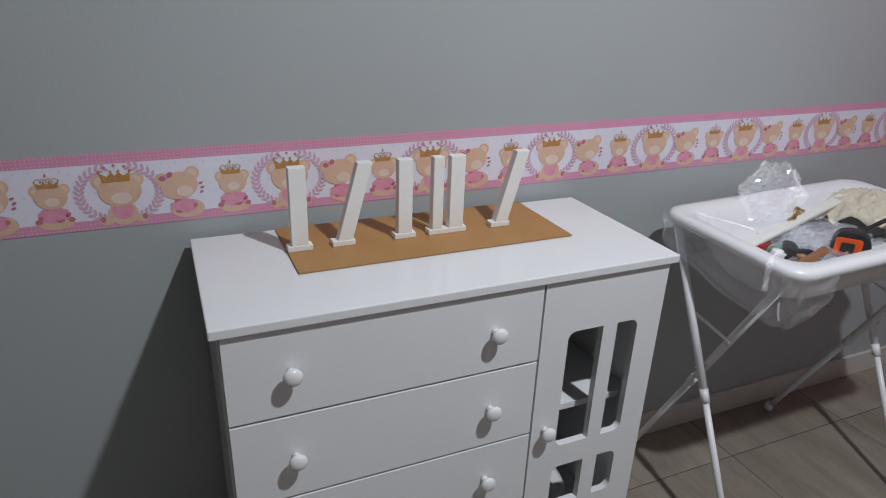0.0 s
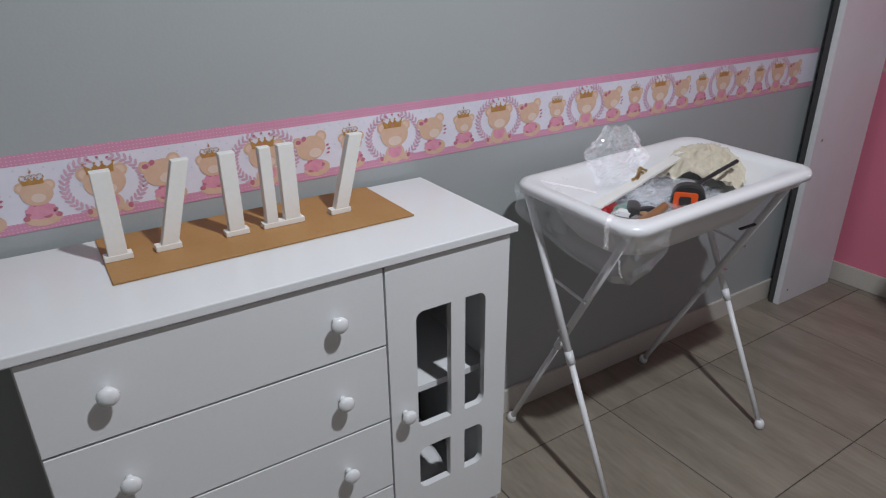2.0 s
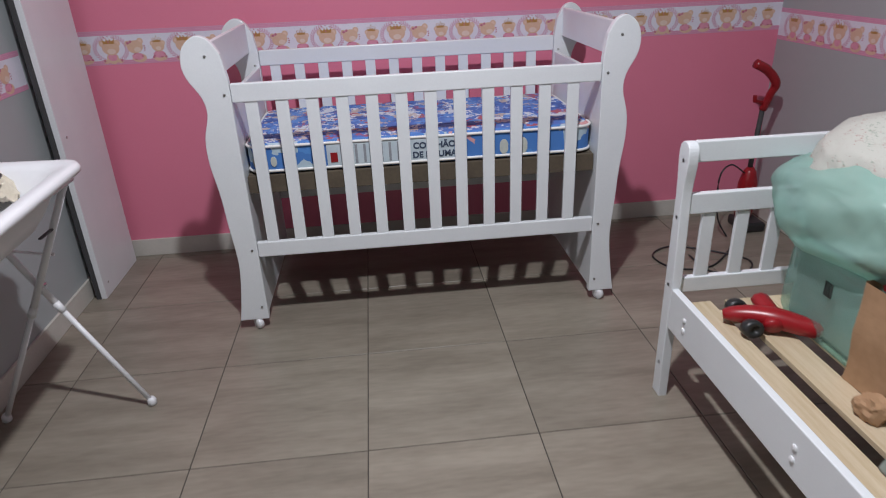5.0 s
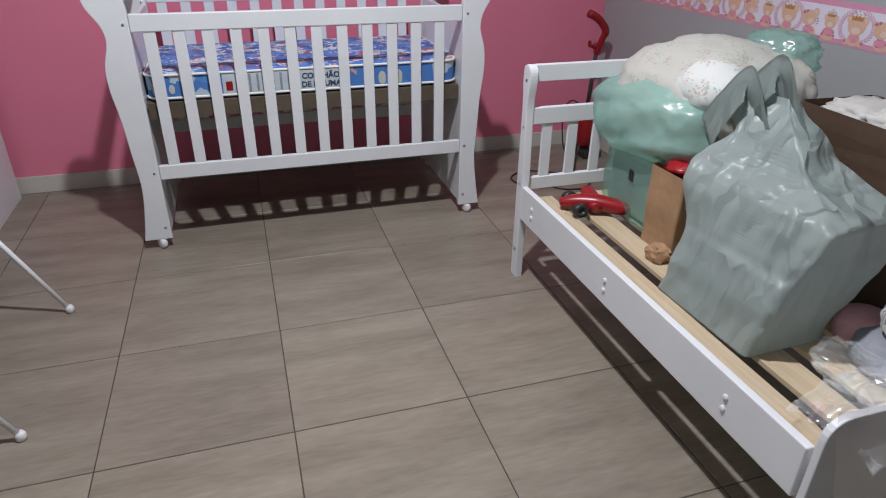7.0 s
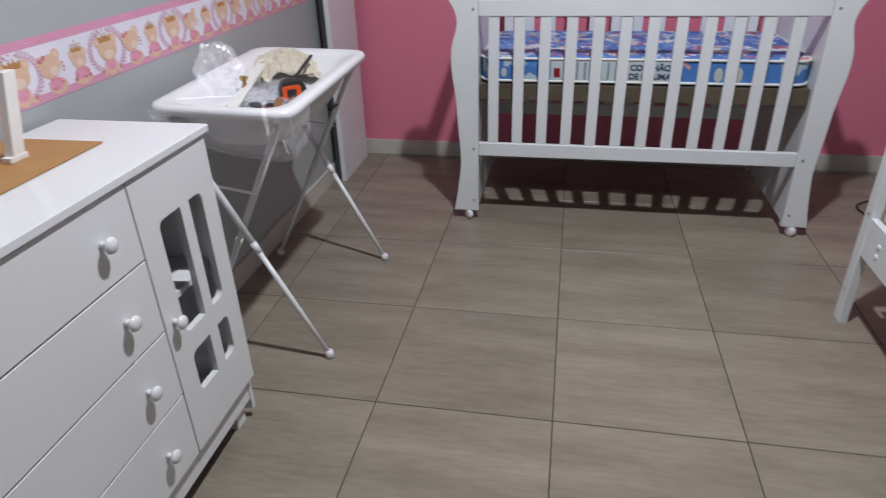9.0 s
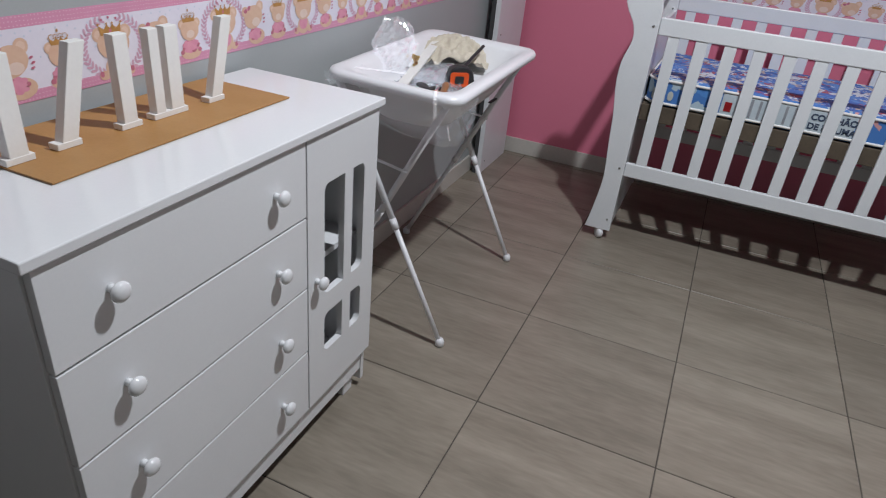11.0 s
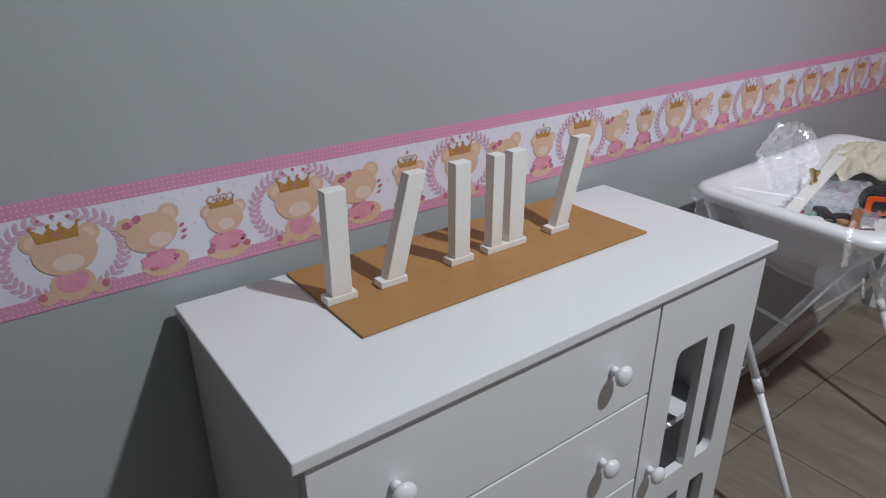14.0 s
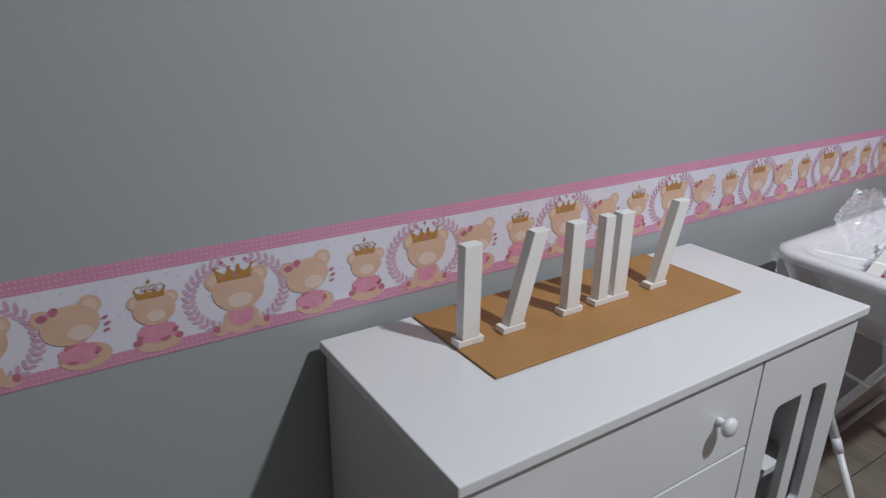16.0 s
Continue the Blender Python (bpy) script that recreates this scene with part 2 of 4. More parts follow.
TOTE = crumple("grey_green_bag_film", (0.48, 0.53, 0.505), (0.37, 0.46, 0.45), 0.38, 9)
MINT = crumple("mint_bag_film", (0.48, 0.68, 0.60), (0.38, 0.61, 0.53), 0.38, 12)
PACKG = surface("pack_grey_green", (0.26, 0.34, 0.31), (0.18, 0.26, 0.24), 0.5, 9, bump=0.2)
CLEAR = film("clear_film", (0.86, 0.88, 0.9), 0.955, 0.08, 0.22)
SMOKE = film("dull_clear_film", (0.52, 0.54, 0.57), 0.80, 0.09, 0.22)
HAZE = film("hazy_film", (0.86, 0.83, 0.80), 0.72, 0.12, 0.15)
FOLD = film("creased_film_fold", (0.88, 0.9, 0.92), 0.92, 0.14, 0.6)
MINTC = film("thin_mint_film", (0.44, 0.72, 0.64), 0.78, 0.18, 0.05)
MINTF = film("mint_film", (0.42, 0.70, 0.62), 0.58, 0.28, 0.04)
PINKC = surface("pink_cloth", (0.72, 0.42, 0.47), (0.64, 0.35, 0.40), 0.9, 20, bump=0.4)
GREYC = surface("grey_cloth", (0.30, 0.31, 0.34), (0.22, 0.23, 0.26), 0.9, 20, bump=0.4)
FLORAL = patchwork("floral_cloth", [(0, (0.50, 0.50, 0.45)), (0.88, (0.40, 0.27, 0.24)), (0.92, (0.48, 0.47, 0.42)), (0.97, (0.28, 0.33, 0.27))], 58)
FLORAL2 = patchwork("white_floral_cloth", [(0, (0.64, 0.66, 0.63)), (0.9, (0.50, 0.40, 0.36)), (0.94, (0.62, 0.63, 0.60)), (0.98, (0.38, 0.45, 0.39))], 46)
PRINT = patchwork("blue_printed_ticking", [(0, (0.07, 0.17, 0.50)), (0.3, (0.10, 0.26, 0.62)), (0.48, (0.62, 0.68, 0.74)), (0.70, (0.05, 0.10, 0.34)), (0.82, (0.50, 0.42, 0.38)), (0.93, (0.40, 0.10, 0.13))], 26)
PRINT2 = patchwork("blue_printed_border", [(0, (0.06, 0.19, 0.50)), (0.55, (0.42, 0.53, 0.60)), (0.72, (0.08, 0.25, 0.58)), (0.93, (0.6, 0.3, 0.3))], 11)


# ---- mesh helpers ----
def mesh_of(bm, name, material, smooth=False):
    me = bpy.data.meshes.new(name)
    bmesh.ops.recalc_face_normals(bm, faces=bm.faces)
    bm.to_mesh(me)
    bm.free()
    for mt in material if isinstance(material, (list, tuple)) else [material]:
        me.materials.append(mt)
    if smooth:
        me.polygons.foreach_set("use_smooth", [True] * len(me.polygons))
    return me


def part(name, bm, material, parent=None, label="", smooth=False):
    ob = new(name, mesh_of(bm, name, material, smooth))
    if parent:
        ob.parent = parent
    if label:
        ob["label"] = label
    return ob


def thing(name, at, label, category, group="", kind="", turn=0):
    ob = new(name)
    ob.empty_display_size = 0.05
    ob.matrix_basis = pose(*at, 0, 0, turn)
    return tagged(ob, label, category, group, kind)


def box(lo, hi, bevel=0.0, bm=None, seg=2):
    b = bmesh.new()
    bmesh.ops.create_cube(b, size=1, matrix=Matrix.Translation([(p + q) / 2 for p, q in zip(lo, hi)]) @ Matrix.Diagonal([q - p for p, q in zip(lo, hi)] + [1]))
    if bevel:
        bmesh.ops.bevel(b, geom=b.edges[:], offset=bevel, segments=seg, affect="EDGES", profile=0.5)
    return merge(bm, b)


def merge(bm, b):
    if bm is None:
        return b
    me = bpy.data.meshes.new("tmp")
    b.to_mesh(me)
    b.free()
    bm.from_mesh(me)
    bpy.data.meshes.remove(me)
    return bm


def prism(outline, depth, m=None, bevel=0.0, bm=None):
    """A flat outline in x, y, given a depth along z, then set in place by m."""
    b = bmesh.new()
    face = b.faces.new([b.verts.new((x, y, 0)) for x, y in outline])
    up = bmesh.ops.extrude_face_region(b, geom=[face])
    bmesh.ops.translate(b, vec=(0, 0, depth), verts=[v for v in up["geom"] if isinstance(v, bmesh.types.BMVert)])
    if bevel:
        es = [e for e in b.edges if abs(e.verts[0].co.z - e.verts[1].co.z) < 1e-6]
        bmesh.ops.bevel(b, geom=es, offset=bevel, segments=2, affect="EDGES", profile=0.5)
    if m is not None:
        b.transform(m)
    return merge(bm, b)


def tube(points, radius, sides=10, bm=None, closed=False):
    """A round bar along the points; radius may be a list."""
    b = bmesh.new()
    pts = [Vector(p) for p in points]
    rings = []
    count = len(pts)
    for i, p in enumerate(pts):
        if closed:
            d = pts[(i + 1) % count] - pts[i - 1]
        else:
            d = pts[min(i + 1, count - 1)] - pts[max(i - 1, 0)]
        q = d.to_track_quat("Z", "Y")
        r = radius[i] if isinstance(radius, (list, tuple)) else radius
        rings.append([b.verts.new(p + q @ Vector((r * math.cos(a), r * math.sin(a), 0))) for a in [2 * math.pi * k / sides for k in range(sides)]])
    for i in range(count if closed else count - 1):
        u, v = rings[i], rings[(i + 1) % count]
        for k in range(sides):
            b.faces.new((u[k], u[(k + 1) % sides], v[(k + 1) % sides], v[k]))
    if not closed:
        b.faces.new(rings[0][::-1])
        b.faces.new(rings[-1])
    return merge(bm, b)


def lathe(profile, m=None, sides=20, bm=None):
    """A turned body round z from (radius, height) pairs."""
    b = bmesh.new()
    rings = [[b.verts.new((r * math.cos(2 * math.pi * k / sides), r * math.sin(2 * math.pi * k / sides), z)) for k in range(sides)] for r, z in profile]
    for u, v in zip(rings, rings[1:]):
        for k in range(sides):
            b.faces.new((u[k], u[(k + 1) % sides], v[(k + 1) % sides], v[k]))
    b.faces.new(rings[0][::-1])
    b.faces.new(rings[-1])
    if m is not None:
        b.transform(m)
    return merge(bm, b)


def curve_loop(points, steps=6):
    """A closed smooth outline through the points."""
    out = []
    k = len(points)
    for i in range(k):
        p0, p1, p2, p3 = (Vector(points[(i + j) % k]) for j in (-1, 0, 1, 2))
        for s in range(steps):
            t = s / steps
            out.append(tuple(0.5 * (2 * p1 + (p2 - p0) * t + (2 * p0 - 5 * p1 + 4 * p2 - p3) * t * t + (3 * p1 - p0 - 3 * p2 + p3) * t ** 3)))
    return out


def smooth_line(points, steps=6):
    out = []
    k = len(points)
    for i in range(k - 1):
        p0, p1, p2, p3 = (Vector(points[min(max(i + j, 0), k - 1)]) for j in (-1, 0, 1, 2))
        for s in range(steps):
            t = s / steps
            out.append(tuple(0.5 * (2 * p1 + (p2 - p0) * t + (2 * p0 - 5 * p1 + 4 * p2 - p3) * t * t + (3 * p1 - p0 - 3 * p2 + p3) * t ** 3)))
    return out + [tuple(points[-1])]


def rounded(w, h, r, n=6, cx=0.0, cy=0.0):
    out = []
    for sx, sy, a0 in ((1, 1, 0), (-1, 1, 90), (-1, -1, 180), (1, -1, 270)):
        for k in range(n + 1):
            a = radians(a0 + 90 * k / n)
            out.append((cx + sx * (w / 2 - r) + r * math.cos(a), cy + sy * (h / 2 - r) + r * math.sin(a)))
    return out


def blob(size, wrinkle, freq, seed=0, sub=4, m=None, flat=-0.45, sharp=0.0):
    """A crumpled soft body; flat: where its underside is cut level, as a share of its height."""
    b = bmesh.new()
    bmesh.ops.create_icosphere(b, subdivisions=sub, radius=1)
    for v in b.verts:
        d = v.co.normalized()
        k = Vector((abs(d.x) ** (1 - sharp) * (1 if d.x > 0 else -1), abs(d.y) ** (1 - sharp) * (1 if d.y > 0 else -1), abs(d.z) ** (1 - sharp) * (1 if d.z > 0 else -1)))
        q = d * freq + Vector((seed * 3.7, seed * 1.3, seed * 5.1))
        w = 1 + wrinkle * (noise.noise(q) + 0.6 * (1 - 2 * abs(noise.noise(q * 2.1))) + 0.3 * (1 - 2 * abs(noise.noise(q * 4.7))))
        c = k * w
        c.z = max(c.z, flat * 2)
        v.co = Vector((c.x * size[0] / 2, c.y * size[1] / 2, c.z * size[2] / 2))
    lowest = min(v.co.z for v in b.verts)
    bmesh.ops.translate(b, vec=(0, 0, -lowest), verts=b.verts)
    if m is not None:
        b.transform(m)
    return b


# ---- room ----
X0, X1, Y0, HIGH = -3.6, 3.15, -3.33, 2.80
GREYSIDE = [("wall_north", (X0 - 0.12, 0, 0), (X1 + 0.12, 0.12, HIGH), GREY, "light grey painted wall with a printed paper border"),
            ("wall_south", (X0 - 0.12, Y0 - 0.12, 0), (X1 + 0.12, Y0, HIGH), GREY, "light grey painted wall behind the low bed"),
            ("wall_east", (X1, Y0, 0), (X1 + 0.12, 0, HIGH), PINK, "deep pink painted wall behind the white crib"),
            ("wall_west", (X0 - 0.12, Y0, 0), (X0, 0, HIGH), GREY, "plain light grey wall that closes the room")]
for nm, lo, hi, mt, lb in GREYSIDE:
    tagged(part(nm, box(lo, hi), mt), lb, "wall", kind="structure")
tagged(part("ceiling", box((X0 - 0.12, Y0 - 0.12, HIGH), (X1 + 0.12, 0.12, HIGH + 0.1)), CEIL), "plain white painted ceiling", "ceiling", kind="structure")
floor = tagged(part("floor", box((X0 - 0.12, Y0 - 0.12, -0.1), (X1 + 0.12, 0.12, -0.002)), GROUT), "brown-grey streaked ceramic floor tiles with dark joints", "floor", kind="structure")
for nm, lo, hi in (("baseboard", (X0, -0.012, 0), (X1, 0, 0.088)), ("baseboard", (X1 - 0.012, Y0 + 0.012, 0), (X1, -0.012, 0.088)),
                   ("baseboard", (X0, Y0, 0), (X1, Y0 + 0.012, 0.088)), ("baseboard", (X0, Y0 + 0.012, 0), (X0 + 0.012, -0.012, 0.088))):
    tagged(part(nm, box(lo, hi, 0.002), CREAM), "cream ceramic baseboard along the wall", "baseboard", kind="structure")


# ---- paper border: stripes and repeated plain printed shapes ----
def disc(cx, cy, rx, ry, z, bm, slot, n=20, tilt=0.0):
    c, s = math.cos(tilt), math.sin(tilt)
    f = bm.faces.new([bm.verts.new((cx + rx * math.cos(a) * c - ry * math.sin(a) * s, cy + rx * math.cos(a) * s + ry * math.sin(a) * c, z)) for a in [2 * math.pi * k / n for k in range(n)]])
    f.material_index = slot


def crown(cx, cy, w, h, z, bm, slot):
    pts = [(-w / 2, 0), (w / 2, 0), (w * 0.56, h), (w * 0.3, h * 0.55), (w * 0.14, h), (0, h * 0.6), (-w * 0.14, h), (-w * 0.3, h * 0.55), (-w * 0.56, h)]
    bm.faces.new([bm.verts.new((cx + x, cy + y, z)) for x, y in pts]).material_index = slot
    for x in (-0.56, -0.14, 0.14, 0.56):
        disc(cx + x * w, cy + h * 1.08, h * 0.12, h * 0.12, z + 0.00005, bm, slot, 8)


def motif(kind):
    """Plain rounded shapes in the print's colours: slots tan, rose, gold, mauve, pale, blue-grey, deep rose, light tan."""
    bm = bmesh.new()

    def ear(x, y, r):
        disc(x, y, r, r, 0.0005, bm, 0, 14)
        disc(x, y, r * 0.62, r * 0.62, 0.00055, bm, 7, 12)

    def ruffle(cx, cy, w, h, z, count):
        for k in range(count):
            a = 2 * math.pi * k / count
            disc(cx + w * math.cos(a), cy + h * math.sin(a), w * 0.42, h * 0.46, z + 0.00003 * (k % 2), bm, 1 if k % 3 else 6, 9)
        disc(cx, cy, w, h, z + 0.0001, bm, 1, 14)

    if kind == "wreath":
        for side in (-1, 1):
            for k in range(15):
                a = radians(-62 + 9.6 * k)
                cx, cy = side * 0.068 * math.cos(a), -0.003 + 0.054 * math.sin(a)
                for off in (-1, 1):
                    lean = a + (0.75 if off < 0 else -0.75) + math.pi / 2
                    disc(cx + side * off * 0.0042 * math.cos(a), cy + off * 0.0042 * math.sin(a), 0.0074, 0.0028, 0.0002, bm, 3, 8, lean if side > 0 else math.pi - lean)
        disc(0, -0.043, 0.026, 0.023, 0.0004, bm, 0)
        for side in (-1, 1):
            disc(side * 0.030, -0.055, 0.012, 0.009, 0.0005, bm, 0, 12)
            disc(side * 0.036, -0.052, 0.005, 0.006, 0.00055, bm, 6, 9)
            ear(side * 0.031 - 0.001, 0.021, 0.0135)
        disc(0, -0.038, 0.019, 0.016, 0.0006, bm, 1)
        disc(0, 0.002, 0.037, 0.031, 0.0008, bm, 0, 24)
        disc(0.001, -0.013, 0.018, 0.0115, 0.0010, bm, 4, 14)
        crown(-0.004, 0.019, 0.046, 0.019, 0.0012, bm, 2)
        disc(-0.004, 0.026, 0.003, 0.004, 0.0013, bm, 6, 8)
        for x, y in ((-0.020, 0.047), (-0.004, 0.050), (0.013, 0.047)):
            disc(x, y, 0.0028, 0.0026, 0.0003, bm, 6, 7)
    elif kind == "bow":
        disc(0.010, -0.045, 0.031, 0.019, 0.0004, bm, 0)
        ruffle(0.004, -0.039, 0.018, 0.011, 0.0006, 9)
        ear(-0.029, 0.016, 0.0125)
        ear(0.025, 0.025, 0.0135)
        disc(0, 0.002, 0.034, 0.027, 0.0008, bm, 0, 24, 0.2)
        disc(0.009, -0.010, 0.015, 0.0105, 0.0010, bm, 4, 14)
        for side in (-1, 1):
            disc(-0.022 + side * 0.0065, 0.021 + side * 0.003, 0.0065, 0.0052, 0.0012, bm, 6, 9, 0.4 + side * 0.4)
        disc(-0.022, 0.021, 0.003, 0.003, 0.0013, bm, 1, 8)
        for k in range(3):
            disc(0.041 - 0.002 * abs(k - 1), 0.004 - 0.009 * k, 0.0042, 0.0022, 0.0009, bm, 6, 8, 0.3)
    else:
        disc(0, -0.047, 0.031, 0.016, 0.0004, bm, 0)
        for side in (-1, 1):
            disc(side * 0.026, -0.045, 0.006, 0.005, 0.00045, bm, 6, 9)
            ear(side * 0.022, 0.013, 0.0105)
        ruffle(0, -0.034, 0.019, 0.011, 0.0006, 11)
        disc(0, 0.000, 0.0265, 0.023, 0.0008, bm, 0, 22)
        disc(0.001, -0.009, 0.012, 0.0085, 0.0010, bm, 4, 12)
        crown(-0.002, 0.017, 0.033, 0.012, 0.0012, bm, 2)
        for k in range(4):
            for q in range(7):
                a = math.pi * q / 6
                disc(-0.0155 + 0.009 * k + 0.0052 * math.cos(a), 0.029 + 0.0062 * math.sin(a), 0.0011, 0.0011, 0.0011, bm, 2, 5)
        disc(-0.002, 0.041, 0.002, 0.0032, 0.0011, bm, 2, 6)
    for k in range(7):
        disc(-0.05 + 0.1 * ((k * 0.618) % 1), 0.046 - 0.05 * ((k * 0.377) % 1) * (k % 2), 0.0019, 0.0019, 0.00015, bm, 5, 6)
    me = bpy.data.meshes.new("printed_shape")
    bm.to_mesh(me)
    bm.free()
    for mt in (SKIN, ROSE, GOLD, WREATH, PALE, DOTS, DEEP, SKIN2):
        me.materials.append(mt)
    return me


MOTIFS = {k: motif(k) for k in ("wreath", "bow", "crown")}
PERIOD = 0.3195


def border(m, length, start, label):
    """A run of border along local x, facing local z, standing on local y."""
    root = new("paper_border")
    root.empty_display_size = 0.05
    root.matrix_basis = m
    tagged(root, label, "wallpaper border", kind="structure")
    part("paper_strip", box((0, -0.073, 0), (length, 0.073, 0.0008)), PAPER, root)
    for lo, hi in ((-0.0732, -0.054), (0.053, 0.0732)):
        part("pink_stripe", box((0, lo, 0.0003), (length, hi, 0.0011)), STRIPE, root, "rose pink stripe along the paper edge")
    k = math.floor(-start / PERIOD) - 1
    while start + k * PERIOD < length + 0.3:
        for kind, dx in (("wreath", 0), ("bow", 0.105), ("crown", 0.205)):
            x = start + k * PERIOD + dx
            if 0.065 < x < length - 0.065:
                ob = new("printed_shape", MOTIFS[kind])
                ob.parent = root
                ob.matrix_basis = pose(x, -0.002, 0.0012) @ Matrix.Diagonal((1.02, 1.02, 1, 1))
        k += 1
    return root


ZB = 0.970
border(pose(X0, 0, ZB - 0.018, 90, 0, 0) @ pose(0, 0, 0, 0, 0, 0.4), 2.72 - X0, -0.083 - X0, "white and pink paper border with crowned tan shapes and wreaths")
border(Matrix.Translation((X1, 0, 1.015)) @ pose(0, 0, 0, 90, 0, -90), -Y0, 0.18, "white and pink paper border on the pink wall")
border(Matrix.Translation((X1, Y0, ZB)) @ pose(0, 0, 0, 90, 0, 180), X1 - X0, 0.12, "white and pink paper border on the grey wall by the bed")


# ---- chest of drawers ----
def knob(m, parent, r=0.0165):
    prof = [(a, 0.75 * z) for a, z in [(0.007, 0), (0.0075, 0.006), (0.006, 0.012), (0.0075, 0.017), (r * 0.8, 0.020), (r, 0.026), (r * 0.97, 0.031), (r * 0.75, 0.036), (r * 0.35, 0.0385), (0.001, 0.039)]]
    return part("knob", lathe(prof, m @ pose(0, 0, 0, 90, 0, 0)), LACQ, parent, "round glossy white knob", True)


chest = thing("chest_of_drawers", (0.04, 0, 0), "white lacquered chest of four drawers and a paned door", "chest of drawers")
CW, CF, CB = 0.885, -0.385, -0.03
part("top_board", box((-0.012, CF - 0.025, 0.852), (CW + 0.012, CB + 0.012, 0.87), 0.0025), LACQ, chest)
part("side_panel", box((0, CF, 0.03), (0.016, CB + 0.017, 0.8515), 0.001), LACQ, chest)
part("side_panel", box((CW - 0.016, CF, 0.03), (CW, CB + 0.017, 0.8515), 0.001), LACQ, chest)
part("partition", box((0.580, CF, 0.145), (0.594, CB - 0.005, 0.8515)), LACQ, chest)
part("back_panel", box((0.017, CB - 0.004, 0.10), (CW - 0.017, CB, 0.85)), DULL, chest, "raw brown hardboard back")
part("bottom_board", box((0.017, CF + 0.002, 0.125), (CW - 0.017, CB - 0.005, 0.14)), LACQ, chest)
part("plinth", box((0.017, CF + 0.002, 0.07), (CW - 0.017, CF + 0.018, 0.124), 0.001), LACQ, chest)
for x in (0.03, CW - 0.075):
    for y in (CF + 0.02, CB - 0.06):
        part("foot", box((x, y, 0), (x + 0.045, y + 0.04, 0.069), 0.003), LACQ, chest)
part("cabinet_shelf", box((0.603, CF + 0.03, 0.505), (CW - 0.017, CB - 0.006, 0.52)), LACQ, chest)
for lo, hi in ((0.6845, 0.848), (0.5095, 0.6795), (0.3345, 0.5045), (0.150, 0.3295)):
    d = part("drawer", box((0.004, CF - 0.017, lo), (0.584, CF - 0.001, hi), 0.0008), LACQ, chest)
    for x in (0.108, 0.484):
        knob(pose(x, CF - 0.017, (lo + hi) / 2 + 0.003), d)


def paned_door(x0, x1, z0, z1, panes, depth, parent, y):
    """A board with rounded openings cut through; panes: x0, x1, z0, z1, radius."""
    xs = sorted({x0, x1, *[v for p in panes for v in p[:2]]})
    zs = sorted({z0, z1, *[v for p in panes for v in p[2:4]]})
    b = bmesh.new()
    for a, c in zip(xs, xs[1:]):
        for e, f in zip(zs, zs[1:]):
            cx, cz = (a + c) / 2, (e + f) / 2
            if not any(p[0] < cx < p[1] and p[2] < cz < p[3] for p in panes):
                box((a, y, e), (c, y + depth, f), 0, b)
    for px0, px1, pz0, pz1, corners in panes:
        r = 0.018
        for sx, sz in corners:
            ox, oz = (px0 if sx < 0 else px1), (pz0 if sz < 0 else pz1)
            arc = [(ox - sx * r * (1 - math.sin(radians(q))), oz - sz * r * (1 - math.cos(radians(q)))) for q in range(0, 91, 15)]
            prism([(ox, oz)] + arc, depth, Matrix.Translation((0, y + depth, 0)) @ pose(0, 0, 0, 90, 0, 0), 0, b)
    bmesh.ops.remove_doubles(b, verts=b.verts, dist=0.0001)
    return part("door", b, LACQ, parent, "white door with four rounded openings")


door = paned_door(0.5885, 0.881, 0.150, 0.848, [(0.652, 0.735, 0.452, 0.733, ((-1, 1), (-1, -1))), (0.770, 0.822, 0.452, 0.733, ((1, 1), (1, -1))),
                                            (0.652, 0.732, 0.284, 0.395, ((-1, 1), (-1, -1))), (0.770, 0.820, 0.284, 0.395, ((1, 1), (1, -1)))], 0.016, chest, CF - 0.017)
knob(pose(0.619, CF - 0.017, 0.508), door)
tagged(part("folded_linen", blob((0.15, 0.16, 0.09), 0.08, 2, 4, 3, Matrix.Translation((0.765, -0.22, 0.1405)), -0.3, 0.4), PLASTIC, None, "", True), "folded white linen lying inside the chest cabinet", "linen")

# ---- fibreboard sheet and the standing white bars ----
sheet = part("fibreboard_sheet", box((0, 0, 0), (0.584, 0.232, 0.003), 0.0006), MDF)
sheet.matrix_basis = pose(0.197, -0.256, 0.871, 0, 0, 0.4)
tagged(sheet, "thin brown fibreboard sheet lying on the white chest", "board")
ZL, LH, LT = 0.8742, 0.165, 0.02


def standing_bar(x, y, pieces):
    """White painted wooden bars of one piece, plain, upright on a foot."""
    b = bmesh.new()
    for lo, hi, lean in pieces:
        prism([(lo, 0), (hi, 0), (hi + lean, LH), (lo + lean, LH)], LT, pose(0, LT / 2, 0, 90, 0, 0), 0.0012, b)
    for lo, hi, lean in pieces:
        box((lo - 0.008, -LT / 2 - 0.001, 0), (hi + 0.008, LT / 2 + 0.001, 0.011), 0.001, b)
    ob = part("standing_bar", b, LETTER)
    ob.matrix_basis = pose(x, y, ZL)
    return tagged(ob, "white painted wooden bar standing on the brown board", "decoration", "white bars on the chest")


standing_bar(0.205, -0.15, [(0, 0.032, 0)])
standing_bar(0.292, -0.15, [(0, 0.03, 0.045)])
standing_bar(0.420, -0.15, [(0, 0.03, 0), (0.075, 0.098, 0)])
standing_bar(0.533, -0.15, [(0, 0.032, 0)])
standing_bar(0.640, -0.15, [(0, 0.03, 0.045)])

